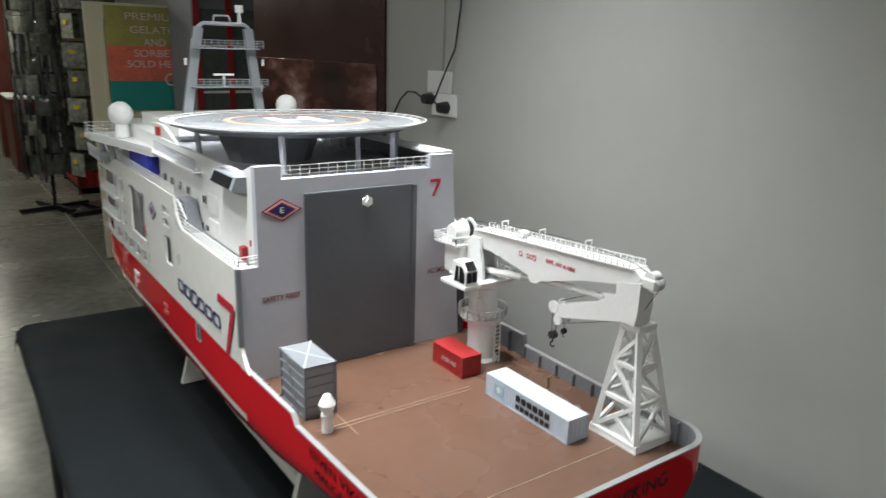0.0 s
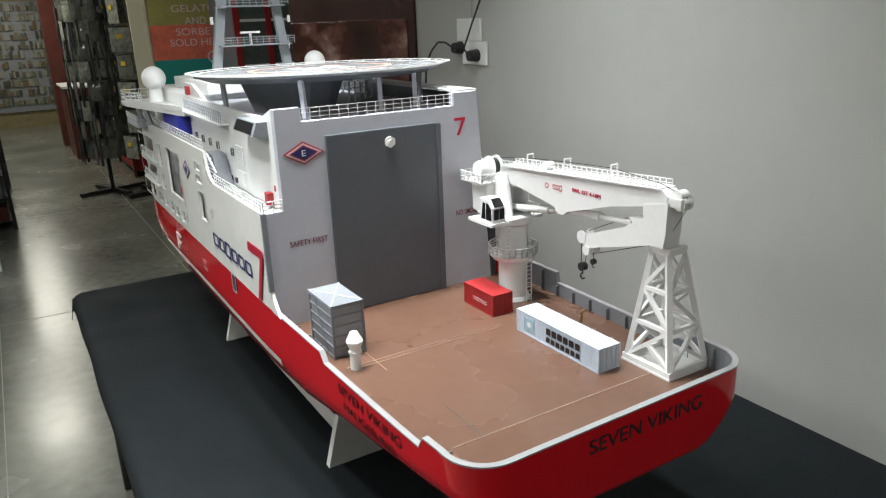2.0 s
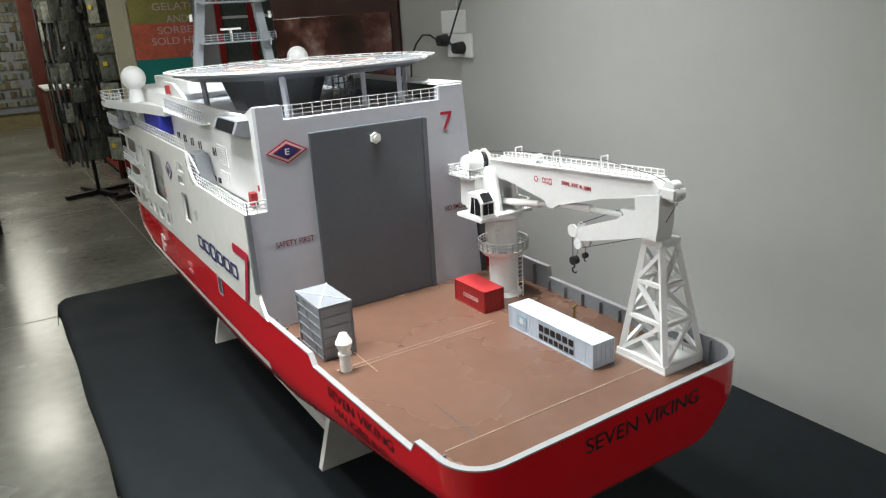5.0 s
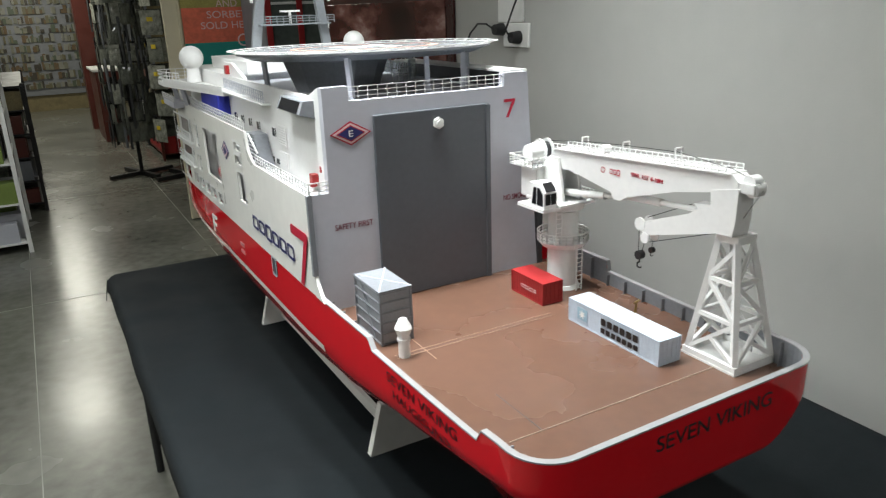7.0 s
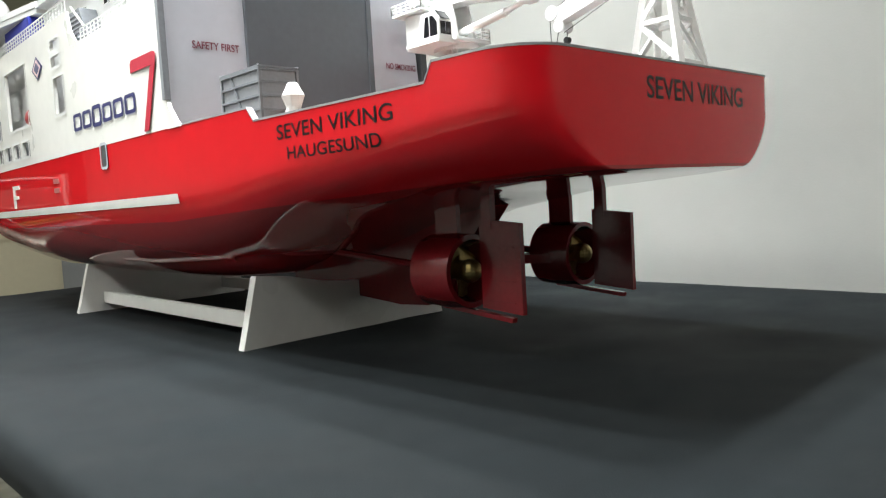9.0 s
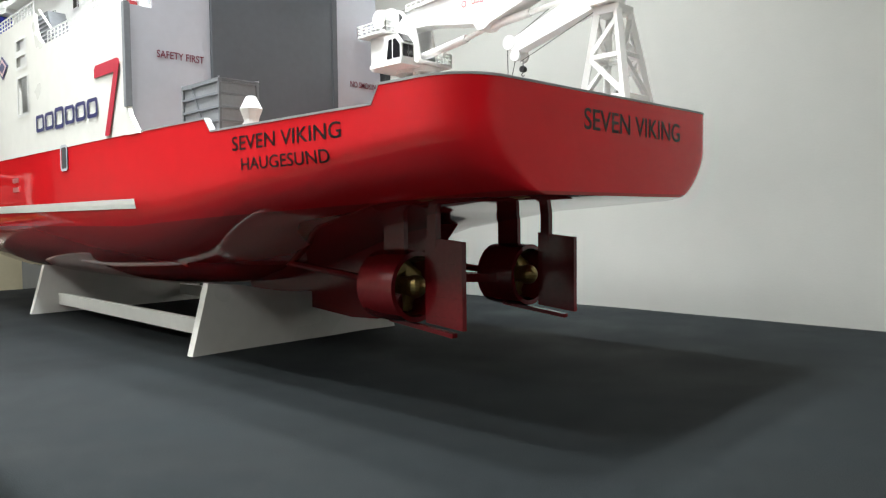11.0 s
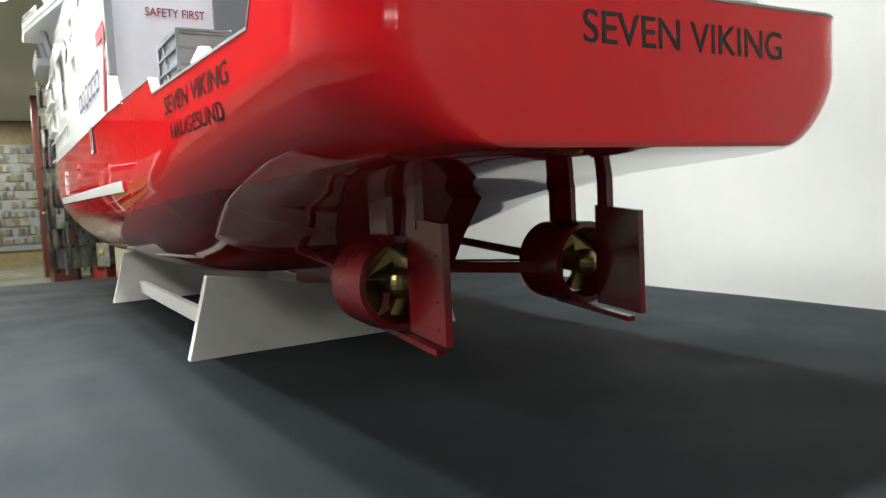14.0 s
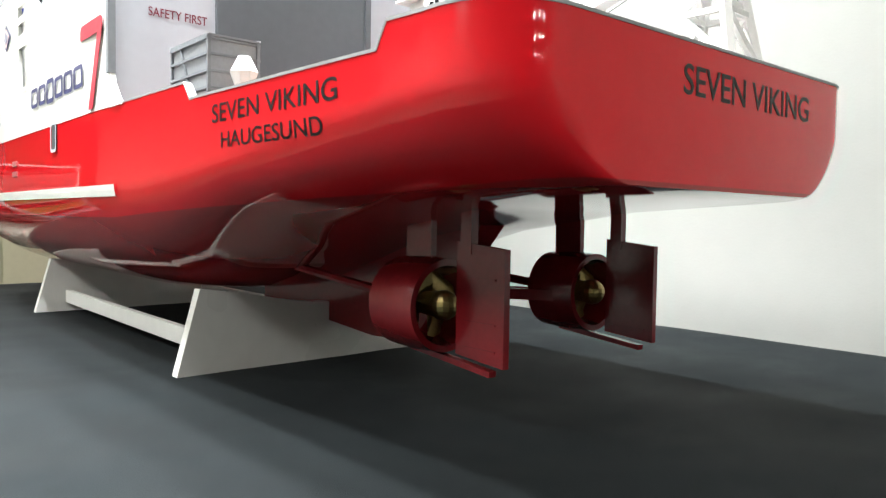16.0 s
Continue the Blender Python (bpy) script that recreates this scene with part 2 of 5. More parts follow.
def ring_plate(name, m, outer, inner, material, parent, depth=0.0006):
    bm = bmesh.new()
    a = [bm.verts.new(m @ Vector((x, y, depth))) for x, y in outer]
    b = [bm.verts.new(m @ Vector((x, y, depth))) for x, y in inner]
    n = len(a)
    for i in range(n):
        bm.faces.new((a[i], a[(i + 1) % n], b[(i + 1) % n], b[i]))
    return part(name, bm, material, parent)


def circle(r, n=48, cx=0.0, cy=0.0):
    return [(cx + r * math.cos(2 * math.pi * i / n), cy + r * math.sin(2 * math.pi * i / n)) for i in range(n)]


# ---- the room ----
FLOOR_Z, WALL_X, NORTH_Y = 0.0, 0.78, 5.65
floor = tagged(part("floor", cube(-5, 4, -9, 16, -0.1, 0), CONCRETE), "polished grey concrete shop floor with saw-cut joints", "floor", kind="structure")
bm = bmesh.new()
for x in (-2.6, -0.95, 0.25):
    box(bm, x - 0.002, x + 0.002, -9, 16, 0.0, 0.0012)
for y in (1.2, 4.2, 7.2, 10.2):
    box(bm, -5, 4, y - 0.002, y + 0.002, 0.0, 0.0013)
tagged(part("floor_joint", bm, mat("joint_filler", (0.32, 0.32, 0.28), 0.5), floor))
tagged(part("ceiling", cube(-5, 4, -9, 16, CEIL, CEIL + 0.1), CEILPAINT), "dull painted ceiling with recessed lights", "ceiling", kind="structure")
tagged(part("wall_east", cube(WALL_X, WALL_X + 0.15, -9, 3.35, 0, CEIL), WALLPAINT), "plain grey painted wall beside the table", "wall", kind="structure")
tagged(part("wall_return", cube(WALL_X + 0.15, 2.2, 3.2, 3.35, 0, CEIL), WALLPAINT), "plain grey return wall", "wall", kind="structure")
tagged(part("wall_alcove", cube(2.2, 2.35, 3.2, 5.8, 0, CEIL), WALLPAINT), "plain grey alcove wall", "wall", kind="structure")
tagged(part("wall_north", cube(1.22, 2.2, NORTH_Y, NORTH_Y + 0.12, 0, CEIL), WALLPAINT), "plain wall beside the doorway", "wall", kind="structure")
tagged(part("wall_shop_east", cube(2.2, 2.35, 5.8, 16, 0, CEIL), WALLPAINT), "shop side wall", "wall", kind="structure")
tagged(part("wall_shop_back", cube(-5, 4, 15.5, 15.65, 0, CEIL), KRAFT), "back wall of the shop", "wall", kind="structure")
# unseen wall, made paler than the rest to bounce light onto the hull
tagged(part("wall_west", cube(-5, -4.85, -9, 16, 0, CEIL), mat("pale_bounce_wall", (0.72, 0.72, 0.69), 0.7, vary=0.06, scale=1.5)), "unseen pale wall added across the shop to bounce light", "wall", kind="structure")
# unseen closing wall, its grey set to curb reflections in the transom
tagged(part("wall_south", cube(-5, 4, -9, -8.85, 0, CEIL), mat("dark_closing_wall", (0.19, 0.19, 0.185), 0.7)), "unseen dark grey wall added to close the room", "wall", kind="structure")

# the lit diffusers of the ceiling panels and downlights
GLOW = bpy.data.materials.new("lit_diffuser")
GLOW.use_nodes = True
GLOW.node_tree.nodes["Principled BSDF"].inputs["Emission Color"].default_value = (1, 0.97, 0.9, 1)
GLOW.node_tree.nodes["Principled BSDF"].inputs["Emission Strength"].default_value = 6
for x, y, sx, sy in [p[:4] for p in FILL_PANELS] + [(x, y, 0.10, 0.10) for x, y in SPOTS]:
    # out-of-view fittings for the added fill panels and the spots
    lamp = thing("ceiling_light", (x, y, CEIL), "unseen white framed ceiling light panel, switched on", "light", "ceiling lights")
    part("diffuser", cube(x - sx / 2, x + sx / 2, y - sy / 2, y + sy / 2, CEIL - 0.012, CEIL - 0.004), GLOW, lamp)
    bm = bmesh.new()
    for a, b, c, d in ((-sx / 2 - 0.03, sx / 2 + 0.03, -sy / 2 - 0.03, -sy / 2), (-sx / 2 - 0.03, sx / 2 + 0.03, sy / 2, sy / 2 + 0.03), (-sx / 2 - 0.03, -sx / 2, -sy / 2, sy / 2), (sx / 2, sx / 2 + 0.03, -sy / 2, sy / 2)):
        box(bm, x + a, x + b, y + c, y + d, CEIL - 0.02, CEIL)
    part("frame", bm, PLASTIC, lamp)
BRIGHT = bpy.data.materials.new("bright_diffuser")
BRIGHT.use_nodes = True
BRIGHT.node_tree.nodes["Principled BSDF"].inputs["Emission Color"].default_value = (0.97, 1, 1, 1)
BRIGHT.node_tree.nodes["Principled BSDF"].inputs["Emission Strength"].default_value = 40
DOWNLIGHTS = [(-0.35, 6.6, GLOW), (-0.55, 8.6, GLOW), (-0.9, 11.2, GLOW), (0.9, 9.8, GLOW)]
DOWNLIGHTS += [(-1.1 + 0.7 * i, -7.6 + 0.8 * j, BRIGHT) for i in range(3) for j in range(3)]
DOWNLIGHTS += [(-4.3, 3.6, BRIGHT), (-4.3, 4.6, BRIGHT), (-4.5, 0.9, BRIGHT)]
for x, y, glow in DOWNLIGHTS:
    lamp = thing("downlight", (x, y, CEIL), "round recessed ceiling downlight, switched on", "light", "downlights")
    bm = bmesh.new()
    rod(bm, (x, y, CEIL - 0.010), (x, y, CEIL - 0.002), 0.085, seg=24)
    part("diffuser", bm, glow, lamp)
    bm = bmesh.new()
    for i in range(24):
        a0, a1 = 2 * math.pi * i / 24, 2 * math.pi * (i + 1) / 24
        beam(bm, (x + 0.095 * math.cos(a0), y + 0.095 * math.sin(a0), CEIL - 0.006), (x + 0.095 * math.cos(a1), y + 0.095 * math.sin(a1), CEIL - 0.006), 0.02, 0.014)
    part("trim_ring", bm, PLASTIC, lamp)

# ---- table, cloth and stand ----
TABLE_Z, TX0, TX1, TY0, TY1 = 0.738, -0.588, 0.772, -0.75, 2.25


def build_table():
    t = thing("trestle_table", (0.07, 0.8, 0), "long folding table with black tubular legs under the cloth", "table")
    part("tabletop", cube(TX0 + 0.015, TX1 - 0.005, TY0 + 0.02, TY1 - 0.02, TABLE_Z - 0.04, TABLE_Z - 0.006, 0.004), PLASTIC, t)
    for y in (-0.55, 1.15, 2.0):
        for x in (TX0 + 0.04, TX1 - 0.06):
            bm = bmesh.new()
            rod(bm, (x, y, 0), (x, y, TABLE_Z - 0.04), 0.014, seg=12)
            part("leg", bm, BLACK, t)
        bm = bmesh.new()
        for z in (0.12, 0.60):
            rod(bm, (TX0 + 0.04, y, z), (TX1 - 0.06, y, z), 0.010, seg=10)
        part("crossbar", bm, BLACK, t)
    return t


build_table()


def build_cloth():
    """A black cloth with soft waves, hanging a little way over the table's edges."""
    bm = bmesh.new()
    hang, nx, ny = 0.055, 74, 150
    us = [-hang + (TX1 - TX0 + hang) * i / nx for i in range(nx + 1)]
    vs = [-hang + (TY1 - TY0 + 2 * hang) * j / ny for j in range(ny + 1)]
    grid = []
    lx, ly = TX1 - TX0, TY1 - TY0
    for u in us:
        row = []
        for v in vs:
            x, y, z = TX0 + max(u, 0), TY0 + min(max(v, 0), ly), TABLE_Z
            drop = max(-u, 0) + max(-v, 0) + max(v - ly, 0)
            wav = 0.012 * noise.noise(Vector((v * 3, 0, 7))) if u < 0 else 0.0
            if u < 0:
                x -= 0.006 + max(0, drop) * (0.12 + wav * 12)
            if v < 0:
                y -= 0.012 + drop * 0.15 + 0.1 * drop * math.sin(u * 15)
            if v > ly:
                y += 0.012 + drop * 0.15 + 0.1 * drop * math.sin(u * 15)
            # rounded corner of the table
            cx, cy = min(x - TX0, 0.05), min(min(y - TY0, TY1 - y), 0.05)
            if 0 <= u and cx < 0.05 and cy < 0.05:
                drop += max(0, math.hypot(0.05 - cx, 0.05 - cy) - 0.05) * 1.5
            z -= drop
            if drop == 0:
                z += 0.0022 * noise.noise(Vector((x * 3, y * 2.2, 0))) + 0.0011 * noise.noise(Vector((x * 11, y * 5, 3))) - 0.001
                edge = min(u, v, ly - v, 0.02)
                z -= (0.02 - max(edge, 0)) ** 2 * 12
            row.append(bm.verts.new((x, y, z)))
        grid.append(row)
    for i in range(nx):
        for j in range(ny):
            bm.faces.new((grid[i][j], grid[i + 1][j], grid[i + 1][j + 1], grid[i][j + 1]))
    ob = part("tablecloth", bm, CLOTH, None, smooth=50)
    s = ob.modifiers.new("thick", "SOLIDIFY")
    s.thickness, s.offset = 0.0015, 1
    return tagged(ob, "plain black cloth laid over the long table", "tablecloth")


build_cloth()

XC = 0.023      # the ship's middle line
DECK_Z = 1.066


def half_beam(y):
    if y < 0.073:
        r, d = 0.066, max(0.0, y + 0.012)
        return 0.288 - r + math.sqrt(max(0, r * r - (r - min(d, r)) ** 2))
    if y < 0.8:
        return 0.288 + 0.020 * min(1, (y - 0.073) / 0.73) ** 0.7
    if y < 1.95:
        return 0.308
    q = (y - 1.95) / 0.53
    return 0.308 * max(0.0, 1 - q ** 2.2) ** 0.5


def keel(y):
    pts = [(-0.012, 0.988), (0.02, 0.984), (0.2, 0.970), (0.4, 0.935), (0.6, 0.872), (0.75, 0.842), (1.0, 0.825), (1.75, 0.825), (2.1, 0.86), (2.3, 0.93), (2.48, 1.02)]
    for (a, za), (b, zb) in zip(pts, pts[1:]):
        if y <= b:
            f = (y - a) / (b - a)
            return za + (zb - za) * f
    return pts[-1][1]


def bottom_side(y):
    return 1.056 - 0.040 * min(1, max(0, y) / 0.6) + (0.05 * max(0, (y - 1.7) / 0.7))


def half_at(y, z):
    """Half breadth of the hull at height z."""
    b, zs, k = half_beam(y), bottom_side(y), keel(y)
    if z >= zs:
        return b + (0.008 * (z - zs) if y < 1.8 else 0)
    f = min(1.0, (zs - z) / (zs - k))
    n = 2.3 + 0.9 * max(0.0, 1 - max(y, 0) / 0.7)
    s = max(0.0, 1 - max(y, 0) / 0.4)
    chamfer = 0.84 * (1 - 0.26 * f ** 1.5) + 0.16 * max(0.0, 1 - f ** 4) ** 0.25
    return b * (s * chamfer + (1 - s) * max(0.0, 1 - f ** n) ** (1 / n))


def sheer(y, side):
    if side < 0:
        if y <= 0.108:
            return 1.107
        if y <= 0.452:
            return 1.087
        return 1.106
    if y <= 0.108:
        return 1.112
    return 1.094 if y <= 0.508 else 1.118 if y < 0.72 else 1.106


def hull_stations():
    ys = [-0.012, -0.0115, -0.009, -0.005, 0.001, 0.009, 0.02, 0.034, 0.05, 0.073, 0.108, 0.120, 0.16, 0.2, 0.25, 0.3, 0.35, 0.4, 0.452, 0.468, 0.5, 0.508, 0.512, 0.6, 0.7, 0.72, 0.722]
    ys += [0.8 + 0.1 * i for i in range(13)] + [2.05, 2.1, 2.15, 2.2, 2.25, 2.3, 2.35, 2.4, 2.44, 2.465, 2.478]
    return ys


def build_ship():
    ship = thing("model_ship", (XC, 1.2, 0.83), "large red and white model offshore supply ship on a white stand", "model ship")
    # hull skin
    bm = bmesh.new()
    ys = hull_stations()
    rings = []
    for y in ys:
        ring = []
        k, zs = keel(y), bottom_side(y)
        nu, nl = 6, 16
        for side in (-1, 1):
            t = sheer(y, side)
            col = [t + (zs - t) * i / nu for i in range(nu)]
            col += [zs - (zs - k) * math.sin(math.pi / 2 * i / nl) ** 0.9 for i in range(nl)]
            pts = [(XC + side * half_at(y, z), y, z) for z in col] + [(XC, y, k)]
            ring.append(pts)
        line = ring[0] + ring[1][-2::-1]
        rings.append([bm.verts.new(p) for p in line])
    for a, b in zip(rings, rings[1:]):
        for i in range(len(a) - 1):
            bm.faces.new((a[i], b[i], b[i + 1], a[i + 1]))
    bm.faces.new(rings[0])
    bmesh.ops.remove_doubles(bm, verts=bm.verts, dist=1e-5)
    part("hull", bm, HULL, ship, "gloss red hull with dark red bottom", smooth=35)
    # deck
    bm = bmesh.new()
    left = [(XC - half_at(y, 1.05) + 0.004, y) for y in ys if -0.008 < y < 0.73]
    right = [(XC + half_at(y, 1.05) - 0.004, y) for y in ys if -0.008 < y < 0.73]
    prism(bm, left + right[::-1], "z", DECK_Z - 0.012, DECK_Z)
    part("deck", bm, DECK, ship, "brown stained working deck with pale panel lines")
    pale = mat("pale_deck_line", (0.38, 0.27, 0.20), 0.45, vary=0.35, scale=30)
    for x0, x1, y0, y1 in ((-0.235, 0.115, 0.4372, 0.4388), (-0.235, 0.115, 0.4492, 0.4508), (-0.215, 0.29, 0.115, 0.1166), (-0.178, -0.1766, 0.40, 0.50), (0.19, 0.1912, 0.40, 0.47)):
        part("deck_line", cube(x0, x1, y0, y1, DECK_Z, DECK_Z + 0.0011), pale, ship)
    part("deck_seam", cube(-0.157, -0.1555, 0.117, 0.24, DECK_Z, DECK_Z + 0.0004), DARK, ship)
    # bulwark: inner skin and the pale cap along its top
    for side, nm in ((-1, "port"), (1, "starboard")):
        inner, cap = bmesh.new(), bmesh.new()
        yy = [y for y in ys if y < 0.73]
        pi, pc = [], []
        for i, y in enumerate(yy):
            a = Vector((XC + side * half_at(y, 1.1), y))
            y2 = yy[min(i + 1, len(yy) - 1)]
            y1 = yy[max(i - 1, 0)]
            tan = Vector((side * (half_at(y2, 1.1) - half_at(y1, 1.1)), y2 - y1)).normalized() if i else Vector((side, 0.05)).normalized()
            nin = Vector((-tan.y, tan.x)) * side if side > 0 else Vector((tan.y, -tan.x)) * -side
            nin = nin if (Vector((XC, 0.35)) - a).dot(nin) > 0 else -nin
            b = a + nin * 0.010
            pi.append((b.x, b.y, sheer(y, side)))
            pc.append((a + nin * -0.0007, a + nin * 0.0095, sheer(y, side)))
        pi.insert(0, (XC, -0.002, 1.1095))
        pc.insert(0, (Vector((XC, -0.0127)), Vector((XC, -0.0025)), 1.1095))
        lo = [inner.verts.new((x, y, DECK_Z - 0.002)) for x, y, z in pi]
        hi = [inner.verts.new((x, y, z)) for x, y, z in pi]
        for i in range(len(pi) - 1):
            inner.faces.new((lo[i], lo[i + 1], hi[i + 1], hi[i]))
        part("bulwark_lining", inner, MIDGREY, ship, "grey inner side of the bulwark")
        q = []
        for a, b, z in pc:
            q.append([cap.verts.new((*a, z - 0.001)), cap.verts.new((*a, z + 0.0016)), cap.verts.new((*b, z + 0.0016)), cap.verts.new((*b, z - 0.001))])
        for a, b in zip(q, q[1:]):
            for i in range(4):
                cap.faces.new((a[i], b[i], b[(i + 1) % 4], a[(i + 1) % 4]))
        part("bulwark_cap", cap, mat("cap_grey", (0.29, 0.285, 0.29), 0.45), ship)
        # upright stiffeners inside
        for y in [0.06 + 0.055 * i for i in range(12)]:
            if sheer(y, side) < 1.09:
                continue
            x = XC + side * (half_at(y, 1.1) - 0.010)
            part("stiffener", cube(min(x, x - side * 0.008), max(x, x - side * 0.008), y - 0.001, y + 0.001, DECK_Z, sheer(y, side) - 0.002), MIDGREY, ship)
    # white band along the red side
    bm = bmesh.new()
    prev = None
    for y in [0.695 + 0.05 * i for i in range(25)]:
        row = [bm.verts.new((XC - half_at(y, z) - 0.0026, y, z)) for z in (0.984, 0.992, 1.0)]
        if prev:
            bm.faces.new((prev[0], row[0], row[1], prev[1]))
            bm.faces.new((prev[1], row[1], row[2], prev[2]))
        prev = row
    part("side_stripe", bm, WARMWHITE, ship, "white painted stripe")
    return ship


SHIP = build_ship()


# ---- upper works ----
BULK_Y, SIDE_X, UP_X = 0.708, XC - 0.3088, -0.24
# openings in the white port side: y0, y1, z0, z1
OPENINGS = [(1.198, 1.268, 1.192, 1.272), (1.205, 1.270, 1.292, 1.317), (1.205, 1.270, 1.326, 1.351),
            (1.468, 1.655, 1.196, 1.340)]
OPENINGS += [(1.49 + 0.085 * i, 1.49 + 0.085 * i + 0.060, 1.125, 1.163) for i in range(5)]
OPENINGS += [(1.735, 1.79, 1.26, 1.335), (1.735, 1.79, 1.185, 1.238), (1.84, 2.12, 1.268, 1.338), (1.84, 2.12, 1.190, 1.246), (1.95, 2.14, 1.118, 1.168)]


def top_port(y):
    if y < 1.08:
        return 1.316
    if y < 1.15:
        f = (y - 1.08) / 0.07
        return 1.316 + 0.072 * (1 - math.sqrt(max(0, 1 - f * f)))
    return 1.388


def side_skin(side, openings, top, name, y_start=0.708):
    """The white side of the ship, with its openings cut right through."""
    ys = {y_start, 2.15, 2.2, 2.25, 2.3, 2.35, 2.4, 2.44, 2.465, 2.478}
    ys |= {y_start + 0.1 * i for i in range(1, 15)} | {1.08 + 0.01 * i for i in range(8)}
    zs = {1.105, 1.16, 1.22, 1.28, 1.316, 1.35, 1.388}
    for a, b, c, d in openings:
        ys |= {a, b}
        zs |= {max(c, 1.105), max(d, 1.105)}
    ys, zs = sorted(y for y in ys if y >= y_start), sorted(zs)
    bm = bmesh.new()
    cache = {}

    def vert(y, z):
        z = min(z, top(y))
        key = (round(y, 4), round(z, 4))
        if key not in cache:
            cache[key] = bm.verts.new((XC + side * (half_at(y, 1.105) + 0.0008), y, z))
        return cache[key]
    for y0, y1 in zip(ys, ys[1:]):
        for z0, z1 in zip(zs, zs[1:]):
            ym, zm = (y0 + y1) / 2, (z0 + z1) / 2
            if any(a < ym < b and c < zm < d for a, b, c, d in openings):
                continue
            vs = []
            for v in (vert(y0, z0), vert(y1, z0), vert(y1, z1), vert(y0, z1)):
                if v not in vs:
                    vs.append(v)
            if len(vs) >= 3:
                bm.faces.new(vs)
    ob = part(name, bm, WARMWHITE, SHIP, "white painted upper side")
    s = ob.modifiers.new("thick", "SOLIDIFY")
    s.thickness, s.offset = 0.007, -1 if side < 0 else 1
    s.use_even_offset = False
    return ob


side_skin(-1, OPENINGS, top_port, "port_side")
side_skin(1, [], lambda y: 1.388 if y > 0.85 else 1.316, "starboard_side")


def rounded(w, h, r, n=4):
    pts = []
    for cx, cy, a0 in ((w / 2 - r, h / 2 - r, 0), (-w / 2 + r, h / 2 - r, 90), (-w / 2 + r, -h / 2 + r, 180), (w / 2 - r, -h / 2 + r, 270)):
        for i in range(n + 1):
            a = radians(a0 + 90 * i / n)
            pts.append((cx + r * math.cos(a), cy + r * math.sin(a)))
    return pts


def upper_works():
    # frames round the openings
    for a, b, c, d in OPENINGS:
        y, z = (a + b) / 2, (c + d) / 2
        x = XC - half_at(y, 1.105) - 0.0008
        m = face_pose(x - 0.0012, y, z, -90)
        w, h = b - a, d - c
        ring_plate("window_frame", m, rounded(w + 0.008, h + 0.008, 0.006), rounded(w - 0.004, h - 0.004, 0.005), WHITE, SHIP, 0.001)
    ph = part("pilot_hatch", cube(SIDE_X - 0.0018, SIDE_X + 0.004, 0.985, 1.014, 1.064, 1.106, 0.001), DARK, SHIP, "dark side hatch")
    ring_plate("hatch_frame", face_pose(SIDE_X - 0.0018, 0.9995, 1.085, -90), rounded(0.037, 0.05, 0.008), rounded(0.027, 0.040, 0.006), GREYPAINT, ph, 0.0008)
    # inner walls behind the openings; the upper white is dimmed for shade inside
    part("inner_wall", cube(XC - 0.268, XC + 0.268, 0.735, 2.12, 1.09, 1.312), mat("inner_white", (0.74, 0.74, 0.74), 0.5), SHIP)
    # grey sheet standing for the shade inside the forward galleries
    part("shade_band", cube(-0.252, -0.249, 1.82, 2.05, 1.12, 1.33), MIDGREY, SHIP)
    part("inner_upper_wall", cube(XC - 0.25, XC + 0.25, 1.15, 2.10, 1.312, 1.384), mat("inner_white_shaded", (0.55, 0.55, 0.56), 0.5), SHIP)
    for z0, z1 in ((1.190, 1.274), (1.290, 1.353)):
        part("window_back", cube(-0.2615, -0.2595, 1.19, 1.28, z0, z1), MIDGREY, SHIP)
    for i in range(5):
        part("window_back", cube(-0.2615, -0.2595, 1.485 + 0.085 * i, 1.555 + 0.085 * i, 1.12, 1.168), MIDGREY, SHIP)
    # decks between the openings, with rails
    for z in (1.188, 1.266):
        part("gallery", cube(-0.296, -0.25, 1.83, 2.07, z - 0.006, z), WHITE, SHIP)
        railing("railing", [(-0.293, 1.84, z), (-0.292, 2.06, z)], 0.030, SHIP, WHITE, step=0.03)
    # small lifeboat in the tall opening
    bm = bmesh.new()
    bmesh.ops.create_uvsphere(bm, u_segments=14, v_segments=9, radius=1, matrix=Matrix.Translation((-0.268, 1.515, 1.220)) @ Matrix.Diagonal((0.014, 0.040, 0.021, 1)))
    part("lifeboat", bm, BOXRED, SHIP, "small red lifeboat", smooth=60)
    # aft bulkhead, grey
    pts = [(-0.278, DECK_Z), (0.272, DECK_Z), (0.24, 1.521), (0.178, 1.521), (0.178, 1.492), (-0.186, 1.492), (-0.186, 1.521), (-0.24, 1.521), (-0.24, 1.316), (-0.278, 1.316)]
    part("aft_bulkhead", prism(bmesh.new(), pts, "y", BULK_Y, BULK_Y + 0.02), GREYPAINT, SHIP, "pale grey bulkhead facing the working deck")
    # dark edge strip on the port side's after end, and its curved foot
    part("edge_strip", cube(-0.2885, -0.2785, BULK_Y - 0.004, BULK_Y + 0.006, 1.15, 1.318), MIDGREY, SHIP)
    foot = [(BULK_Y + 0.004, 1.20), (BULK_Y + 0.002, 1.16), (BULK_Y - 0.008, 1.135), (BULK_Y - 0.03, 1.112), (BULK_Y - 0.045, 1.104), (BULK_Y + 0.004, 1.104)]
    part("side_foot", prism(bmesh.new(), foot, "x", -0.2855, -0.2785), WARMWHITE, SHIP)
    part("starboard_edge", cube(0.272, 0.286, BULK_Y - 0.002, BULK_Y + 0.02, DECK_Z, 1.32), DARK, SHIP)
    # hangar door
    door = part("hangar_door", cube(-0.138, 0.135, BULK_Y - 0.008, BULK_Y, DECK_Z + 0.001, 1.461, 0.002), DOORGREY, SHIP, "large flat slate grey hangar door")
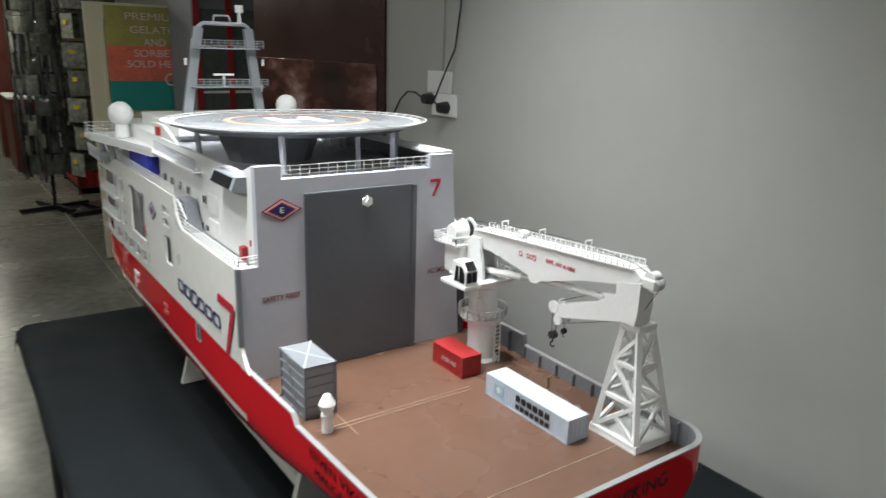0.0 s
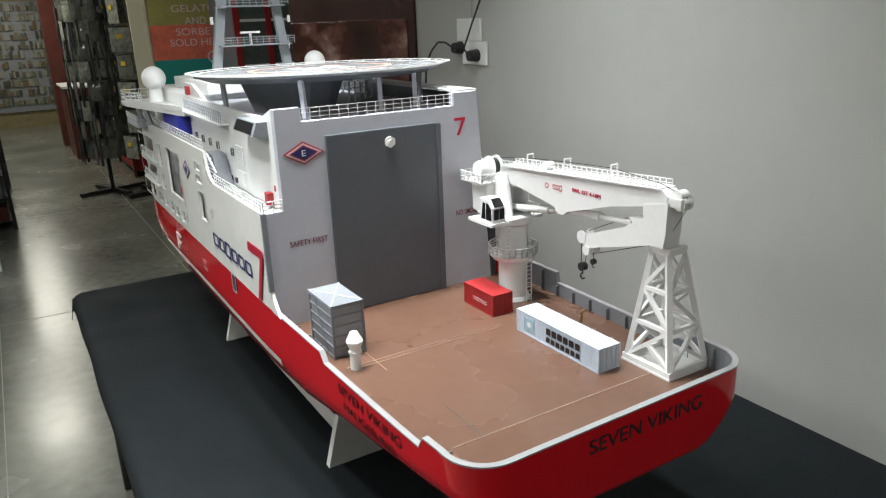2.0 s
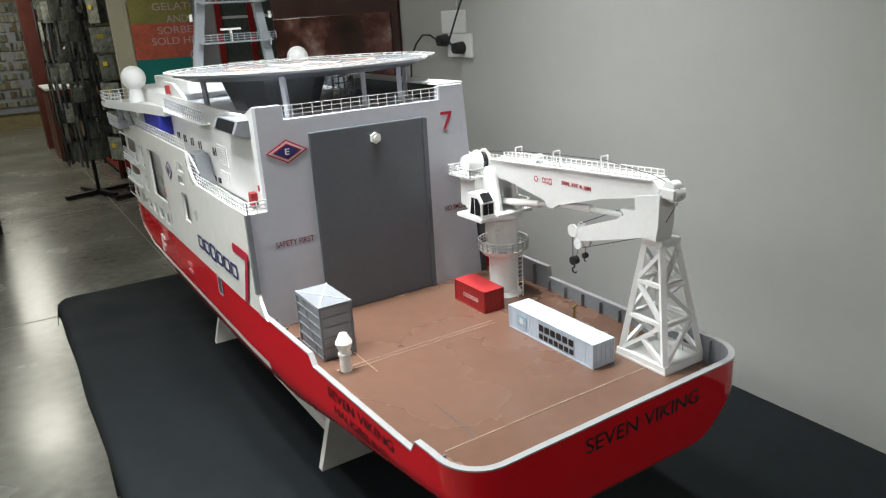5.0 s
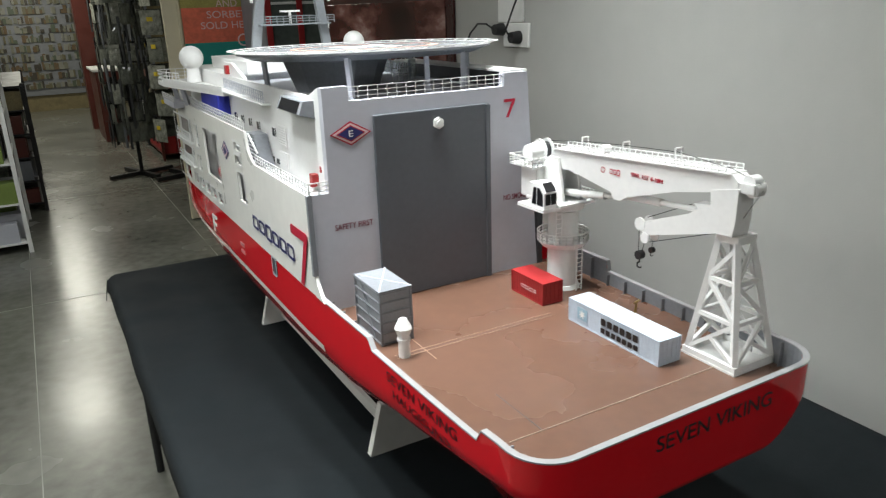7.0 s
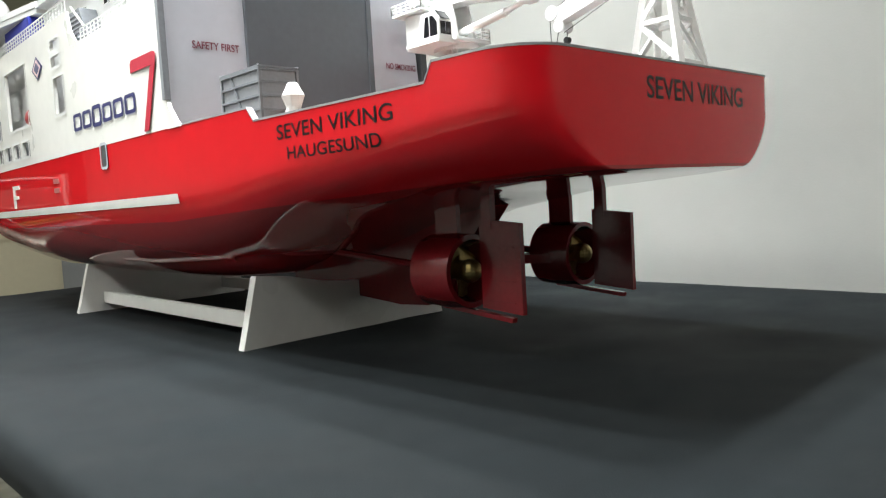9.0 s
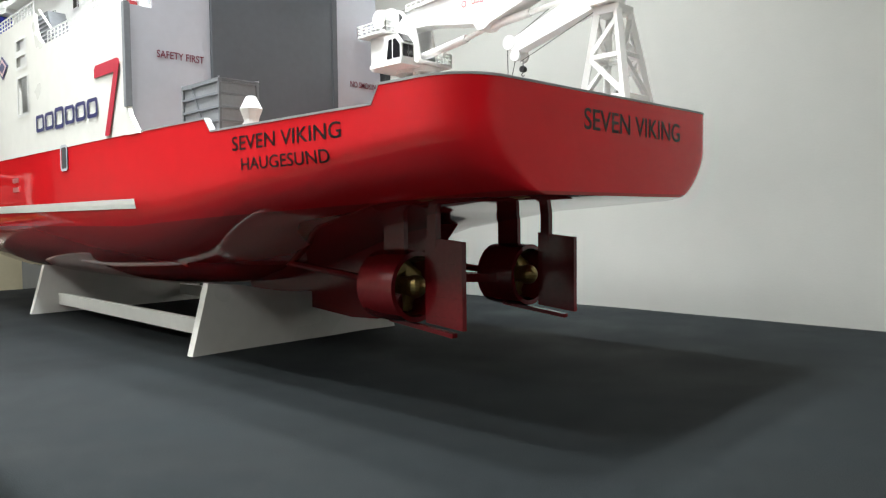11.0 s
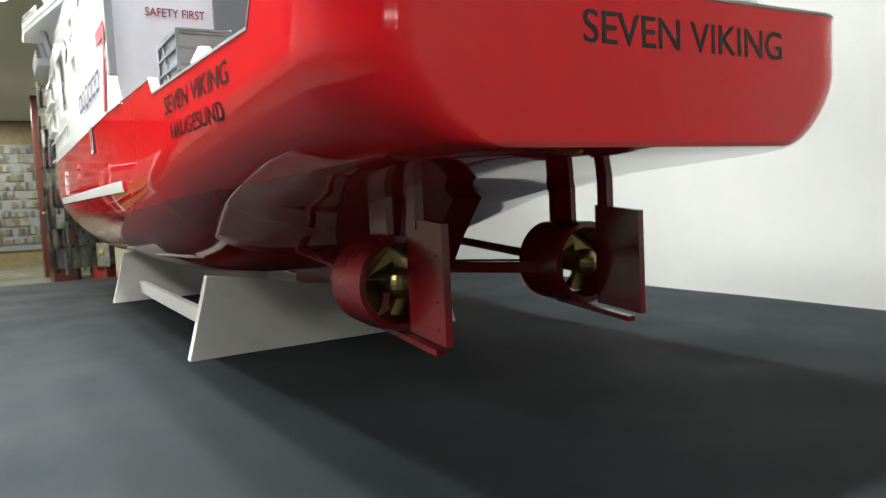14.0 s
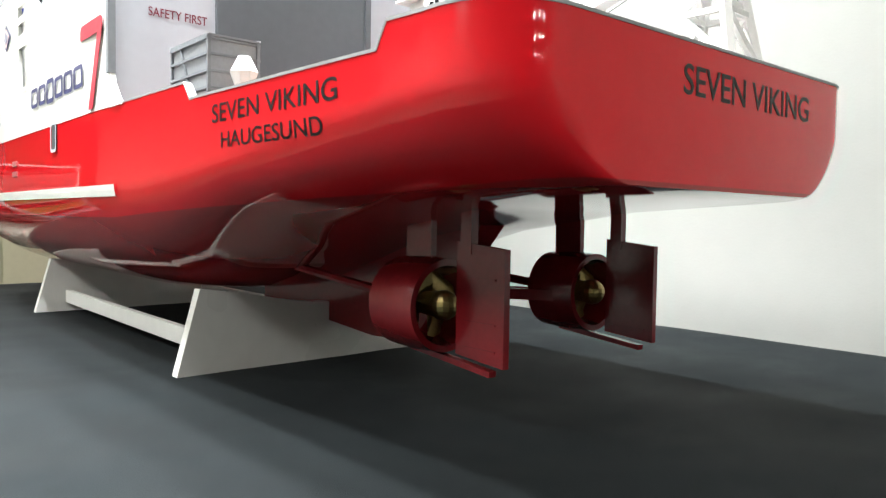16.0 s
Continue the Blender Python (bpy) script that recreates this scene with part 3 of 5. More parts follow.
    part("door_guide", cube(0.124, 0.1345, BULK_Y - 0.012, BULK_Y - 0.008, DECK_Z + 0.001, 1.459), DOORGREY, door)
    bm = bmesh.new()
    rod(bm, (0.007, BULK_Y - 0.014, 1.432), (0.007, BULK_Y - 0.008, 1.432), 0.0125, seg=6)
    rod(bm, (0.007, BULK_Y - 0.018, 1.432), (0.007, BULK_Y - 0.014, 1.432), 0.006, seg=10)
    part("hexagon_light", bm, PLASTIC, door, "white hexagonal fitting")
    # markings on the bulkhead
    f = BULK_Y - 0.0004
    m = face_pose(-0.186, f, 1.430)
    plate("diamond_rim", m, [(-0.044, 0), (0, -0.024), (0.044, 0), (0, 0.024)], RED, SHIP, 0.0006)
    plate("diamond_field", m, [(-0.039, 0), (0, -0.0208), (0.039, 0), (0, 0.0208)], PINK, SHIP, 0.0010)
    plate("diamond_line", m, [(-0.031, 0), (0, -0.0165), (0.031, 0), (0, 0.0165)], RED, SHIP, 0.0014)
    plate("diamond_centre", m, [(-0.027, 0), (0, -0.0143), (0.027, 0), (0, 0.0143)], BLUE, SHIP, 0.0018)
    lettering("diamond_letter", "E", face_pose(-0.186, f - 0.002, 1.430), 0.009, 0.012, WHITE, SHIP)
    lettering("notice", "SAFETY FIRST", face_pose(-0.192, f, 1.243), 0.084, 0.0125, NOTICE, SHIP, 0.0002)
    lettering("notice", "NO SMOKING", face_pose(0.215, f, 1.243), 0.078, 0.0125, NOTICE, SHIP, 0.0002)
    sev = [(-0.014, 0.020), (0.015, 0.020), (0.015, 0.015), (-0.002, -0.020), (-0.0085, -0.020), (0.007, 0.0135), (-0.014, 0.0135)]
    plate("red_mark", face_pose(0.192, f, 1.445), sev, RED, SHIP)
    # main upper house
    part("upper_house", prism(bmesh.new(), [(-0.24, 1.312), (0.25, 1.312), (0.238, 1.478), (-0.24, 1.478)], "y", BULK_Y + 0.02, 1.46), WHITE, SHIP, "white deckhouse")
    part("house_top_port", prism(bmesh.new(), [(BULK_Y + 0.02, 1.478), (BULK_Y + 0.02, 1.521), (0.79, 1.500), (1.45, 1.500), (1.45, 1.478)], "x", -0.24, -0.232), WHITE, SHIP)
    part("house_top_starboard", prism(bmesh.new(), [(BULK_Y + 0.02, 1.478), (BULK_Y + 0.02, 1.519), (1.45, 1.515), (1.45, 1.478)], "x", 0.226, 0.238), DOORGREY, SHIP)
    part("roof_edge", cube(0.2, 0.262, 0.74, 1.3, 1.519, 1.523), WHITE, SHIP)
    part("roof_deck", cube(-0.231, 0.225, BULK_Y + 0.021, 1.46, 1.478, 1.482), GREYPAINT, SHIP, "grey roof deck")
    part("walkway", cube(XC - 0.306, -0.2405, BULK_Y + 0.002, 1.16, 1.306, 1.312), mat("walk_white", (0.62, 0.62, 0.63), 0.5), SHIP)
    railing("railing", [(-0.184, BULK_Y + 0.004, 1.492), (0.176, BULK_Y + 0.004, 1.492)], 0.027, SHIP, WHITE, rails=3, step=0.021, r=0.0008)
    railing("railing", [(-0.2405, BULK_Y + 0.003, 1.316), (-0.281, BULK_Y + 0.003, 1.316), (XC - 0.305, 1.085, 1.316)], 0.024, SHIP, WHITE, step=0.02)
    railing("railing", [(XC - 0.306, 1.16, 1.388), (XC - 0.306, 1.7, 1.388), (XC - 0.288, 2.08, 1.388)], 0.026, SHIP, WHITE, step=0.02)
    # square windows, louvres and small fittings on the port wall
    for y in (1.395, 1.325, 1.25, 1.175, 1.045):
        part("window", cube(-0.2425, -0.239, y - 0.011, y + 0.011, 1.386, 1.406), GLASSY, SHIP)
        ring_plate("window_frame", face_pose(-0.2405, y, 1.396, -90), rounded(0.03, 0.027, 0.004), rounded(0.022, 0.02, 0.003), WHITE, SHIP, 0.0025)
    for y in (1.075, 1.035):
        part("window", cube(-0.2425, -0.239, y - 0.008, y + 0.008, 1.310 + 0.012, 1.310 + 0.024), GLASSY, SHIP)
    for z0, z1 in ((1.372, 1.418), (1.325, 1.358)):
        part("louvre_frame", cube(-0.2415, -0.2395, 0.945, 1.012, z0, z1), WHITE, SHIP)
        for i in range(8):
            z = z0 + (z1 - z0) * (i + 0.5) / 8
            bm = bmesh.new()
            beam(bm, (-0.2435, 0.95, z), (-0.2435, 1.007, z), 0.0016, 0.004)
            part("slat", bm, WHITE, SHIP)
    visor = prism(bmesh.new(), [(-0.24, 1.458), (-0.24, 1.494), (-0.262, 1.494), (-0.272, 1.468)], "y", 0.755, 0.90)
    vis = part("lookout_window", visor, MIDGREY, SHIP, "slanted grey lookout window")
    part("pane", prism(bmesh.new(), [(-0.2725, 1.470), (-0.2632, 1.491), (-0.2640, 1.492), (-0.2735, 1.4705)], "y", 0.77, 0.885), GLASSY, vis)
    part("extinguisher_box", cube(-0.254, -0.240, 0.762, 0.782, 1.318, 1.346, 0.002), BOXRED, SHIP, "small red box")
    part("signal_mark", cube(-0.2420, -0.2395, 0.742, 0.748, 1.352, 1.364), BOXRED, SHIP)
    # grey stair shelter in the stepped side
    st = prism(bmesh.new(), [(1.06, 1.314), (1.165, 1.314), (1.165, 1.385), (1.10, 1.385)], "x", -0.276, -0.243)
    shelter = part("stair_shelter", st, MIDGREY, SHIP, "grey sloping stair")
    for i in range(7):
        z = 1.320 + i * 0.009
        part("tread", cube(-0.279, -0.2765, 1.072 + i * 0.005, 1.15, z, z + 0.002), GREYPAINT, shelter)
    bm = bmesh.new()
    rod(bm, (-0.285, 1.118, 1.388), (-0.278, 1.075, 1.345), 0.0025)
    part("stanchion", bm, WHITE, shelter)
    # side markings: the maker's mark as plain shapes
    x = SIDE_X - 0.0022
    bars("side_mark", face_pose(x, 0.985, 1.163, -90), 0.335, 0.034, 6, BLUE, SHIP, gap=0.14)
    sv = [(-0.046, 0.062), (0.046, 0.062), (0.053, 0.059), (0.055, 0.051), (0.008, -0.062), (-0.012, -0.062), (0.032, 0.041), (-0.052, 0.041), (-0.052, 0.056)]
    plate("side_mark_red", face_pose(x, 0.784, 1.171, -90), [(a, b) for a, b in sv], RED, SHIP)
    m = face_pose(SIDE_X - 0.0022, 1.37, 1.310, -90)
    plate("side_diamond", m, [(-0.040, 0), (0, -0.026), (0.040, 0), (0, 0.026)], BLUE, SHIP)
    plate("side_diamond_inner", m, [(-0.030, 0), (0, -0.020), (0.030, 0), (0, 0.020)], PINK, SHIP, 0.001)
    plate("side_diamond_core", m, [(-0.020, 0), (0, -0.013), (0.020, 0), (0, 0.013)], BLUE, SHIP, 0.0014)
    for y, z in ((1.31, 1.055), (1.31, 1.035)):
        part("draught_plate", cube(SIDE_X - 0.002, SIDE_X + 0.002, y - 0.018, y + 0.018, z - 0.005, z + 0.005), mat("faded_red", (0.45, 0.12, 0.12), 0.4), SHIP)
    bm = bmesh.new()
    box(bm, -0.288, -0.2855, 1.66, 1.675, 1.005, 1.062)
    box(bm, -0.288, -0.2855, 1.62, 1.665, 1.052, 1.062)
    box(bm, -0.288, -0.2855, 1.63, 1.665, 1.028, 1.036)
    part("bow_mark", bm, WARMWHITE, SHIP)
    # ship's name
    def on_hull(p):
        return Vector((XC - half_at(p.y, p.z) - 0.0007, p.y, p.z))
    lettering("name_lettering", "SEVEN VIKING", face_pose(-0.27, 0.283, 1.065, -90), 0.226, 0.0190, BLACKPAINT, SHIP, 0.0005, on_hull)
    lettering("port_lettering", "HAUGESUND", face_pose(-0.27, 0.284, 1.037, -90), 0.183, 0.0160, BLACKPAINT, SHIP, 0.0005, on_hull)
    lettering("name_lettering", "SEVEN VIKING", face_pose(0.062, -0.0123, 1.0775), 0.240, 0.025, BLACKPAINT, SHIP, 0.0002)


upper_works()


def helideck():
    hx, hy, hz, r = 0.0, 1.04, 1.578, 0.302
    d = part("helideck", rod(bmesh.new(), (hx, hy, hz - 0.006), (hx, hy, hz), r, seg=64), mat("helideck_grey", (0.30, 0.31, 0.33), 0.22, vary=0.2), SHIP, "round grey helicopter deck")
    bm = bmesh.new()
    rod(bm, (hx, hy, hz - 0.018), (hx, hy, hz - 0.006), r * 0.88, r * 0.985, seg=64)
    part("skirt", bm, DOORGREY, d)
    bm = bmesh.new()
    rod(bm, (hx - 0.07, hy + 0.02, 1.482), (hx - 0.07, hy + 0.02, hz - 0.018), 0.10, 0.13, seg=12)
    part("pedestal", bm, MIDGREY, d, "dark tapered pedestal")
    m = Matrix.Translation((hx, hy, hz))
    for r0, r1, mt in ((0.302, 0.291, WHITE), (0.178, 0.162, ORANGE)):
        ring_plate("painted_ring", m, circle(r0), circle(r1), mt, d, 0.0006)
    plate("landing_letter", m, [(a, b) for a, b in ((-0.06, -0.08), (-0.03, -0.08), (-0.03, -0.015), (0.03, -0.015), (0.03, -0.08), (0.06, -0.08), (0.06, 0.08), (0.03, 0.08), (0.03, 0.015), (-0.03, 0.015), (-0.03, 0.08), (-0.06, 0.08))], WHITE, d, 0.0012)
    # safety net frame round the rim
    bm = bmesh.new()
    n = 48
    for i in range(n):
        a0, a1 = 2 * math.pi * i / n, 2 * math.pi * (i + 1) / n
        for rr, zz in ((r + 0.018, hz + 0.004), (r + 0.002, hz + 0.0)):
            beam(bm, (hx + rr * math.cos(a0), hy + rr * math.sin(a0), zz), (hx + rr * math.cos(a1), hy + rr * math.sin(a1), zz), 0.0022)
        beam(bm, (hx + r * math.cos(a0), hy + r * math.sin(a0), hz), (hx + (r + 0.018) * math.cos(a0), hy + (r + 0.018) * math.sin(a0), hz + 0.004), 0.0018)
    part("safety_net_frame", bm, WHITE, d)
    for x, y in ((-0.14, 0.80), (0.13, 0.80), (0.05, 0.82), (0.2, 0.9), (-0.2, 1.2), (0.2, 1.2)):
        bm = bmesh.new()
        beam(bm, (x, y, 1.482), (x * 1.02, y + 0.004, hz - 0.012), 0.010)
        part("support_post", bm, GREYPAINT, d)
    # the deck sits a touch higher at its after edge
    pivot = Matrix.Translation((hx - XC, hy - 1.2, hz - 0.83 - 0.002))
    d.matrix_basis = pivot @ Matrix.Rotation(radians(-0.9), 4, "X") @ Matrix.Translation((XC - hx, 1.2 - hy, 0.83 - hz)) @ d.matrix_basis
    # white curved rail wall seen under the deck
    pts = [(0.02 + 0.19 * math.cos(radians(a)), 1.22 + 0.16 * math.sin(radians(a)), 1.484) for a in range(-70, 100, 14)]
    railing("railing", pts, 0.05, SHIP, WHITE, step=0.02)


helideck()


def forward_works():
    # bridge block, wings, domes and mast
    part("bridge_house", prism(bmesh.new(), [(1.46, 1.384), (2.02, 1.384), (2.06, 1.45), (2.0, 1.50), (1.46, 1.50)], "x", -0.235, 0.245), WHITE, SHIP, "white bridge house")
    part("bridge_top", cube(-0.19, 0.2, 1.42, 1.85, 1.50, 1.535, 0.003), WHITE, SHIP)
    edge = [(-0.345, 1.98), (-0.345, 1.865), (-0.292, 1.58), (-0.264, 1.42), (-0.20, 1.42), (-0.20, 1.98)]
    wing = part("bridge_wing", prism(bmesh.new(), edge, "z", 1.448, 1.460), WHITE, SHIP, "white bridge wing deck")
    for a, b in zip(edge[1:3], edge[2:4]):
        bm = bmesh.new()
        beam(bm, (*a, 1.467), (*b, 1.467), 0.004, 0.014)
        part("coaming", bm, WHITE, wing)
    railing("railing", [(-0.20, 1.975, 1.460), (-0.343, 1.975, 1.460), (-0.343, 1.868, 1.460), (-0.318, 1.735, 1.460)], 0.034, SHIP, WHITE, step=0.026)
    part("lower_platform", cube(-0.318, -0.28, 1.90, 2.10, 1.372, 1.392, 0.002), GREYPAINT, SHIP)
    railing("railing", [(-0.318, 1.90, 1.392), (-0.318, 2.10, 1.392)], 0.02, SHIP, WHITE)
    for y in (1.82, 1.98):
        bm = bmesh.new()
        beam(bm, (-0.30, y, 1.452), (-0.285, y + 0.02, 1.388), 0.012)
        part("wing_strut", bm, GREYPAINT, SHIP)
    part("blue_cover", cube(-0.274, -0.236, 1.455, 1.67, 1.392, 1.4475, 0.003), mat("royal_blue", (0.022, 0.032, 0.33), 0.5), SHIP, "blue boat cover")
    railing("railing", [(-0.255, 1.06, 1.462), (-0.262, 1.20, 1.468), (-0.262, 1.40, 1.472)], 0.026, SHIP, GREYPAINT, step=0.016)
    part("side_gallery", cube(-0.264, -0.24, 1.05, 1.42, 1.458, 1.462), WHITE, SHIP)
    part("fire_box", cube(-0.245, -0.236, 1.43, 1.45, 1.505, 1.528), BOXRED, SHIP)
    part("parapet", prism(bmesh.new(), [(1.28, 1.50), (1.50, 1.50), (1.50, 1.535), (1.40, 1.535)], "x", -0.236, -0.228), WHITE, SHIP)
    for x, y, z, r in ((-0.262, 1.80, 1.535, 0.037), (0.215, 1.62, 1.565, 0.034)):
        bm = bmesh.new()
        ball(bm, (x, y, z), r, 24)
        rod(bm, (x, y, z - r * 2), (x, y, z - r * 0.7), r * 0.62, r * 0.5, seg=20)
        part("radar_dome", bm, WHITE, SHIP, "white satellite dome", smooth=40)
    part("dome_base", cube(0.17, 0.245, 1.57, 1.67, 1.50, 1.515), WHITE, SHIP)
    # mast: two leaning legs, crossings and rails
    my = 1.60
    mast = part("mast", bmesh.new(), GREYPAINT, SHIP)
    leg = ((-0.115, 1.53), (-0.065, 1.80)), ((0.118, 1.53), (0.086, 1.80))
    for (x0, z0), (x1, z1) in leg:
        bm = bmesh.new()
        beam(bm, (x0, my, z0), (x1, my, z1), 0.019, 0.026)
        part("mast_leg", bm, MASTGREY, mast, "pale grey mast leg")
    for z, w in ((1.628, 0.11), (1.742, 0.10)):
        part("crosstree", cube(0.012 - w, 0.012 + w, my - 0.035, my + 0.035, z - 0.004, z, 0.001), MASTGREY, mast)
        railing("mast_rail", [(0.012 - w - 0.01, my - 0.036, z), (0.012 + w + 0.01, my - 0.036, z)], 0.022, mast, MASTGREY, step=0.02)
    bm = bmesh.new()
    wire(bm, [(-0.064, my, 1.80), (-0.05, my, 1.812), (0.075, my, 1.812), (0.09, my, 1.80)], 0.006)
    wire(bm, [(-0.02, my, 1.812), (-0.015, my, 1.835), (0.03, my, 1.835), (0.035, my, 1.812)], 0.003)
    part("mast_top", bm, GREYPAINT, mast)
    bm = bmesh.new()
    rod(bm, (0.062, my, 1.815), (0.062, my, 1.850), 0.007, 0.005)
    rod(bm, (0.062, my, 1.846), (0.062, my, 1.868), 0.013, 0.013, seg=14)
    part("lantern", bm, WHITE, mast, "white masthead lantern")
    bm = bmesh.new()
    rod(bm, (-0.005, my - 0.03, 1.628), (-0.005, my - 0.03, 1.662), 0.004)
    beam(bm, (-0.035, my - 0.03, 1.664), (0.025, my - 0.03, 1.664), 0.008, 0.006)
    part("radar_bar", bm, WHITE, mast, "white radar scanner")
    bm = bmesh.new()
    for s in (-1, 1):
        rod(bm, (0.012 + s * 0.11, my, 1.61), (0.012 + s * 0.112, my, 1.63), 0.005)
        rod(bm, (0.012 + s * 0.12, my, 1.69), (0.012 + s * 0.12, my, 1.71), 0.005)
    part("lamp", bm, WHITE, mast)
    railing("railing", [(-0.17, 1.44, 1.535), (0.18, 1.44, 1.535)], 0.022, SHIP, WHITE, step=0.022)


forward_works()


def running_gear():
    # skeg, shafts, nozzles, propellers and rudders below the stern
    pts = [(0.28, 0.972), (0.345, 0.90), (0.40, 0.825), (0.42, 0.803), (0.45, 0.793), (0.52, 0.790), (0.85, 0.815), (0.85, 0.86), (0.6, 0.89), (0.4, 0.95)]
    part("skeg", prism(bmesh.new(), pts, "x", 0.018, 0.058), UNDERRED, SHIP, "dark red centre skeg")
    for cx in (-0.082, 0.176):
        cy0, cy1, cz, r = 0.245, 0.318, 0.868, 0.049
        bm = bmesh.new()
        n = 40
        prof = [(r - 0.006, cy0), (r + 0.001, cy0), (r + 0.003, (cy0 + cy1) / 2), (r + 0.001, cy1), (r - 0.006, cy1), (r - 0.010, (cy0 + cy1) / 2)]
        rings = [[bm.verts.new((cx + q * math.cos(2 * math.pi * i / n), y, cz + q * math.sin(2 * math.pi * i / n))) for q, y in prof] for i in range(n)]
        for i in range(n):
            a, b = rings[i], rings[(i + 1) % n]
            for j in range(len(prof)):
                k = (j + 1) % len(prof)
                bm.faces.new((a[j], a[k], b[k], b[j]))
        part("propeller_nozzle", bm, UNDERRED, SHIP, "oxide red propeller nozzle", smooth=40)
        prop = bmesh.new()
        rod(prop, (cx, 0.252, cz), (cx, 0.300, cz), 0.0150, 0.011, seg=16)
        ball(prop, (cx, 0.250, cz), 0.0165, 16)
        for kk in range(4):
            a = radians(90 * kk + 35)
            rad = Vector((math.cos(a), 0, math.sin(a)))
            tan = Vector((-math.sin(a), 0, math.cos(a)))
            front, back = [], []
            for f, w in ((0.006, 0.006), (0.016, 0.016), (0.028, 0.022), (0.036, 0.016), (0.039, 0.006)):
                for lst, sgn in ((front, 1), (back, -1)):
                    p = Vector((cx, 0.28, cz)) + rad * f + tan * (w * sgn) + Vector((0, 0.009 * sgn * (1 - f * 12), 0))
                    lst.append(prop.verts.new(p))
            for i in range(4):
                prop.faces.new((front[i], front[i + 1], back[i + 1], back[i]))
        part("propeller", prop, BRASS, SHIP, "brass four-bladed propeller")
        part("strut_plate", cube(cx - 0.004, cx + 0.004, 0.268, 0.31, cz + r - 0.004, 0.98), UNDERRED, SHIP)
        rud = part("rudder", prism(bmesh.new(), [(0.157, 0.814), (0.226, 0.820), (0.226, 0.938), (0.157, 0.931)], "x", cx - 0.004, cx + 0.004), UNDERRED, SHIP, "flat dark red rudder")
        for z in (0.828, 0.855, 0.90):
            part("rib", cube(cx - 0.0055, cx + 0.0055, 0.168, 0.215, z, z + 0.0018), UNDERRED, rud)
        bm = bmesh.new()
        beam(bm, (cx, 0.212, 0.925), (cx, 0.212, 0.988), 0.010, 0.016)
        part("rudder_stock", bm, UNDERRED, rud)
        bm = bmesh.new()
        beam(bm, (cx, 0.30, cz - r - 0.001), (cx, 0.175, 0.806), 0.010, 0.006)
        part("heel_arm", bm, UNDERRED, SHIP)
        bm = bmesh.new()
        rod(bm, (cx, 0.30, cz), (cx * 0.95, 0.62, 0.895), 0.006)
        part("propeller_shaft", bm, UNDERRED, SHIP)
        for dy in (0.0, 0.05):
            bm = bmesh.new()
            beam(bm, (cx + math.copysign(r - 0.006, 0.038 - cx), 0.27 + dy, cz - 0.004), (0.038, 0.40 + dy, 0.865), 0.008, 0.014)
            part("side_strut", bm, UNDERRED, SHIP)
        bm = bmesh.new()
        beam(bm, (cx + 0.03, 0.31, cz + 0.03), (cx + 0.05, 0.33, 0.965), 0.008, 0.016)
        part("upper_strut", bm, UNDERRED, SHIP)


running_gear()


def build_stand():
    st = thing("ship_stand", (0.0, 1.05, TABLE_Z), "white painted plywood stand holding the model ship", "stand")
    for y in (0.645, 1.465):
        prof = [(-0.222, TABLE_Z), (0.225, TABLE_Z), (0.195, 0.858)]
        prof += [(XC + half_at(y, 0.86 - 0.018 * math.sin(math.pi * i / 12)) * 0 + 0.175 - 0.35 * i / 12, 0.858 - 0.03 * math.sin(math.pi * i / 12)) for i in range(1, 12)]
        prof += [(-0.190, 0.858)]
        part("end_plate", prism(bmesh.new(), prof, "y", y - 0.009, y + 0.009), WARMWHITE, st)
    for x in (-0.155, 0.16):
        part("side_board", cube(x - 0.006, x + 0.006, 0.654, 1.456, TABLE_Z + 0.02, TABLE_Z + 0.048, 0.001), WARMWHITE, st)
    return st


build_stand()


# ---- things on the working deck ----
def container(x0, x1, y0, y1, h, material, label, bars_spec):
    c = thing("shipping_container", ((x0 + x1) / 2, (y0 + y1) / 2, DECK_Z), label, "container", "deck containers")
    part("body", cube(x0, x1, y0, y1, DECK_Z + 0.001, DECK_Z + h, 0.0008), material, c)
    bm = bmesh.new()
    e = 0.0012
    for x in (x0, x1):
        for y in (y0, y1):
            beam(bm, (x, y, DECK_Z), (x, y, DECK_Z + h), 0.003)
    for z in (DECK_Z + e, DECK_Z + h - e):
        for x in (x0, x1):
            beam(bm, (x, y0, z), (x, y1, z), 0.0026)
        for y in (y0, y1):
            beam(bm, (x0, y, z), (x1, y, z), 0.0026)
    part("frame", bm, material, c)
    n = int((y1 - y0) / 0.008)
    for i in range(n):
        y = y0 + (i + 0.5) * (y1 - y0) / n
        part("side_rib", cube(x0 - 0.0006, x0 + 0.0005, y - 0.002, y + 0.002, DECK_Z + 0.004, DECK_Z + h - 0.004), material, c)
    for i in range(4):
        bm = bmesh.new()
        x = x0 + (i + 0.7) * (x1 - x0) / 4.4
        rod(bm, (x, y0 - 0.001, DECK_Z + 0.004), (x, y0 - 0.001, DECK_Z + h - 0.004), 0.0007, seg=6)
        part("lock_bar", bm, material, c)
    for name, y, z, w, hh, n, mt in bars_spec:
        bars(name, face_pose(x0 - 0.0016, y, z, -90), w, hh, n, mt, c, hh < 0.009)
    return c


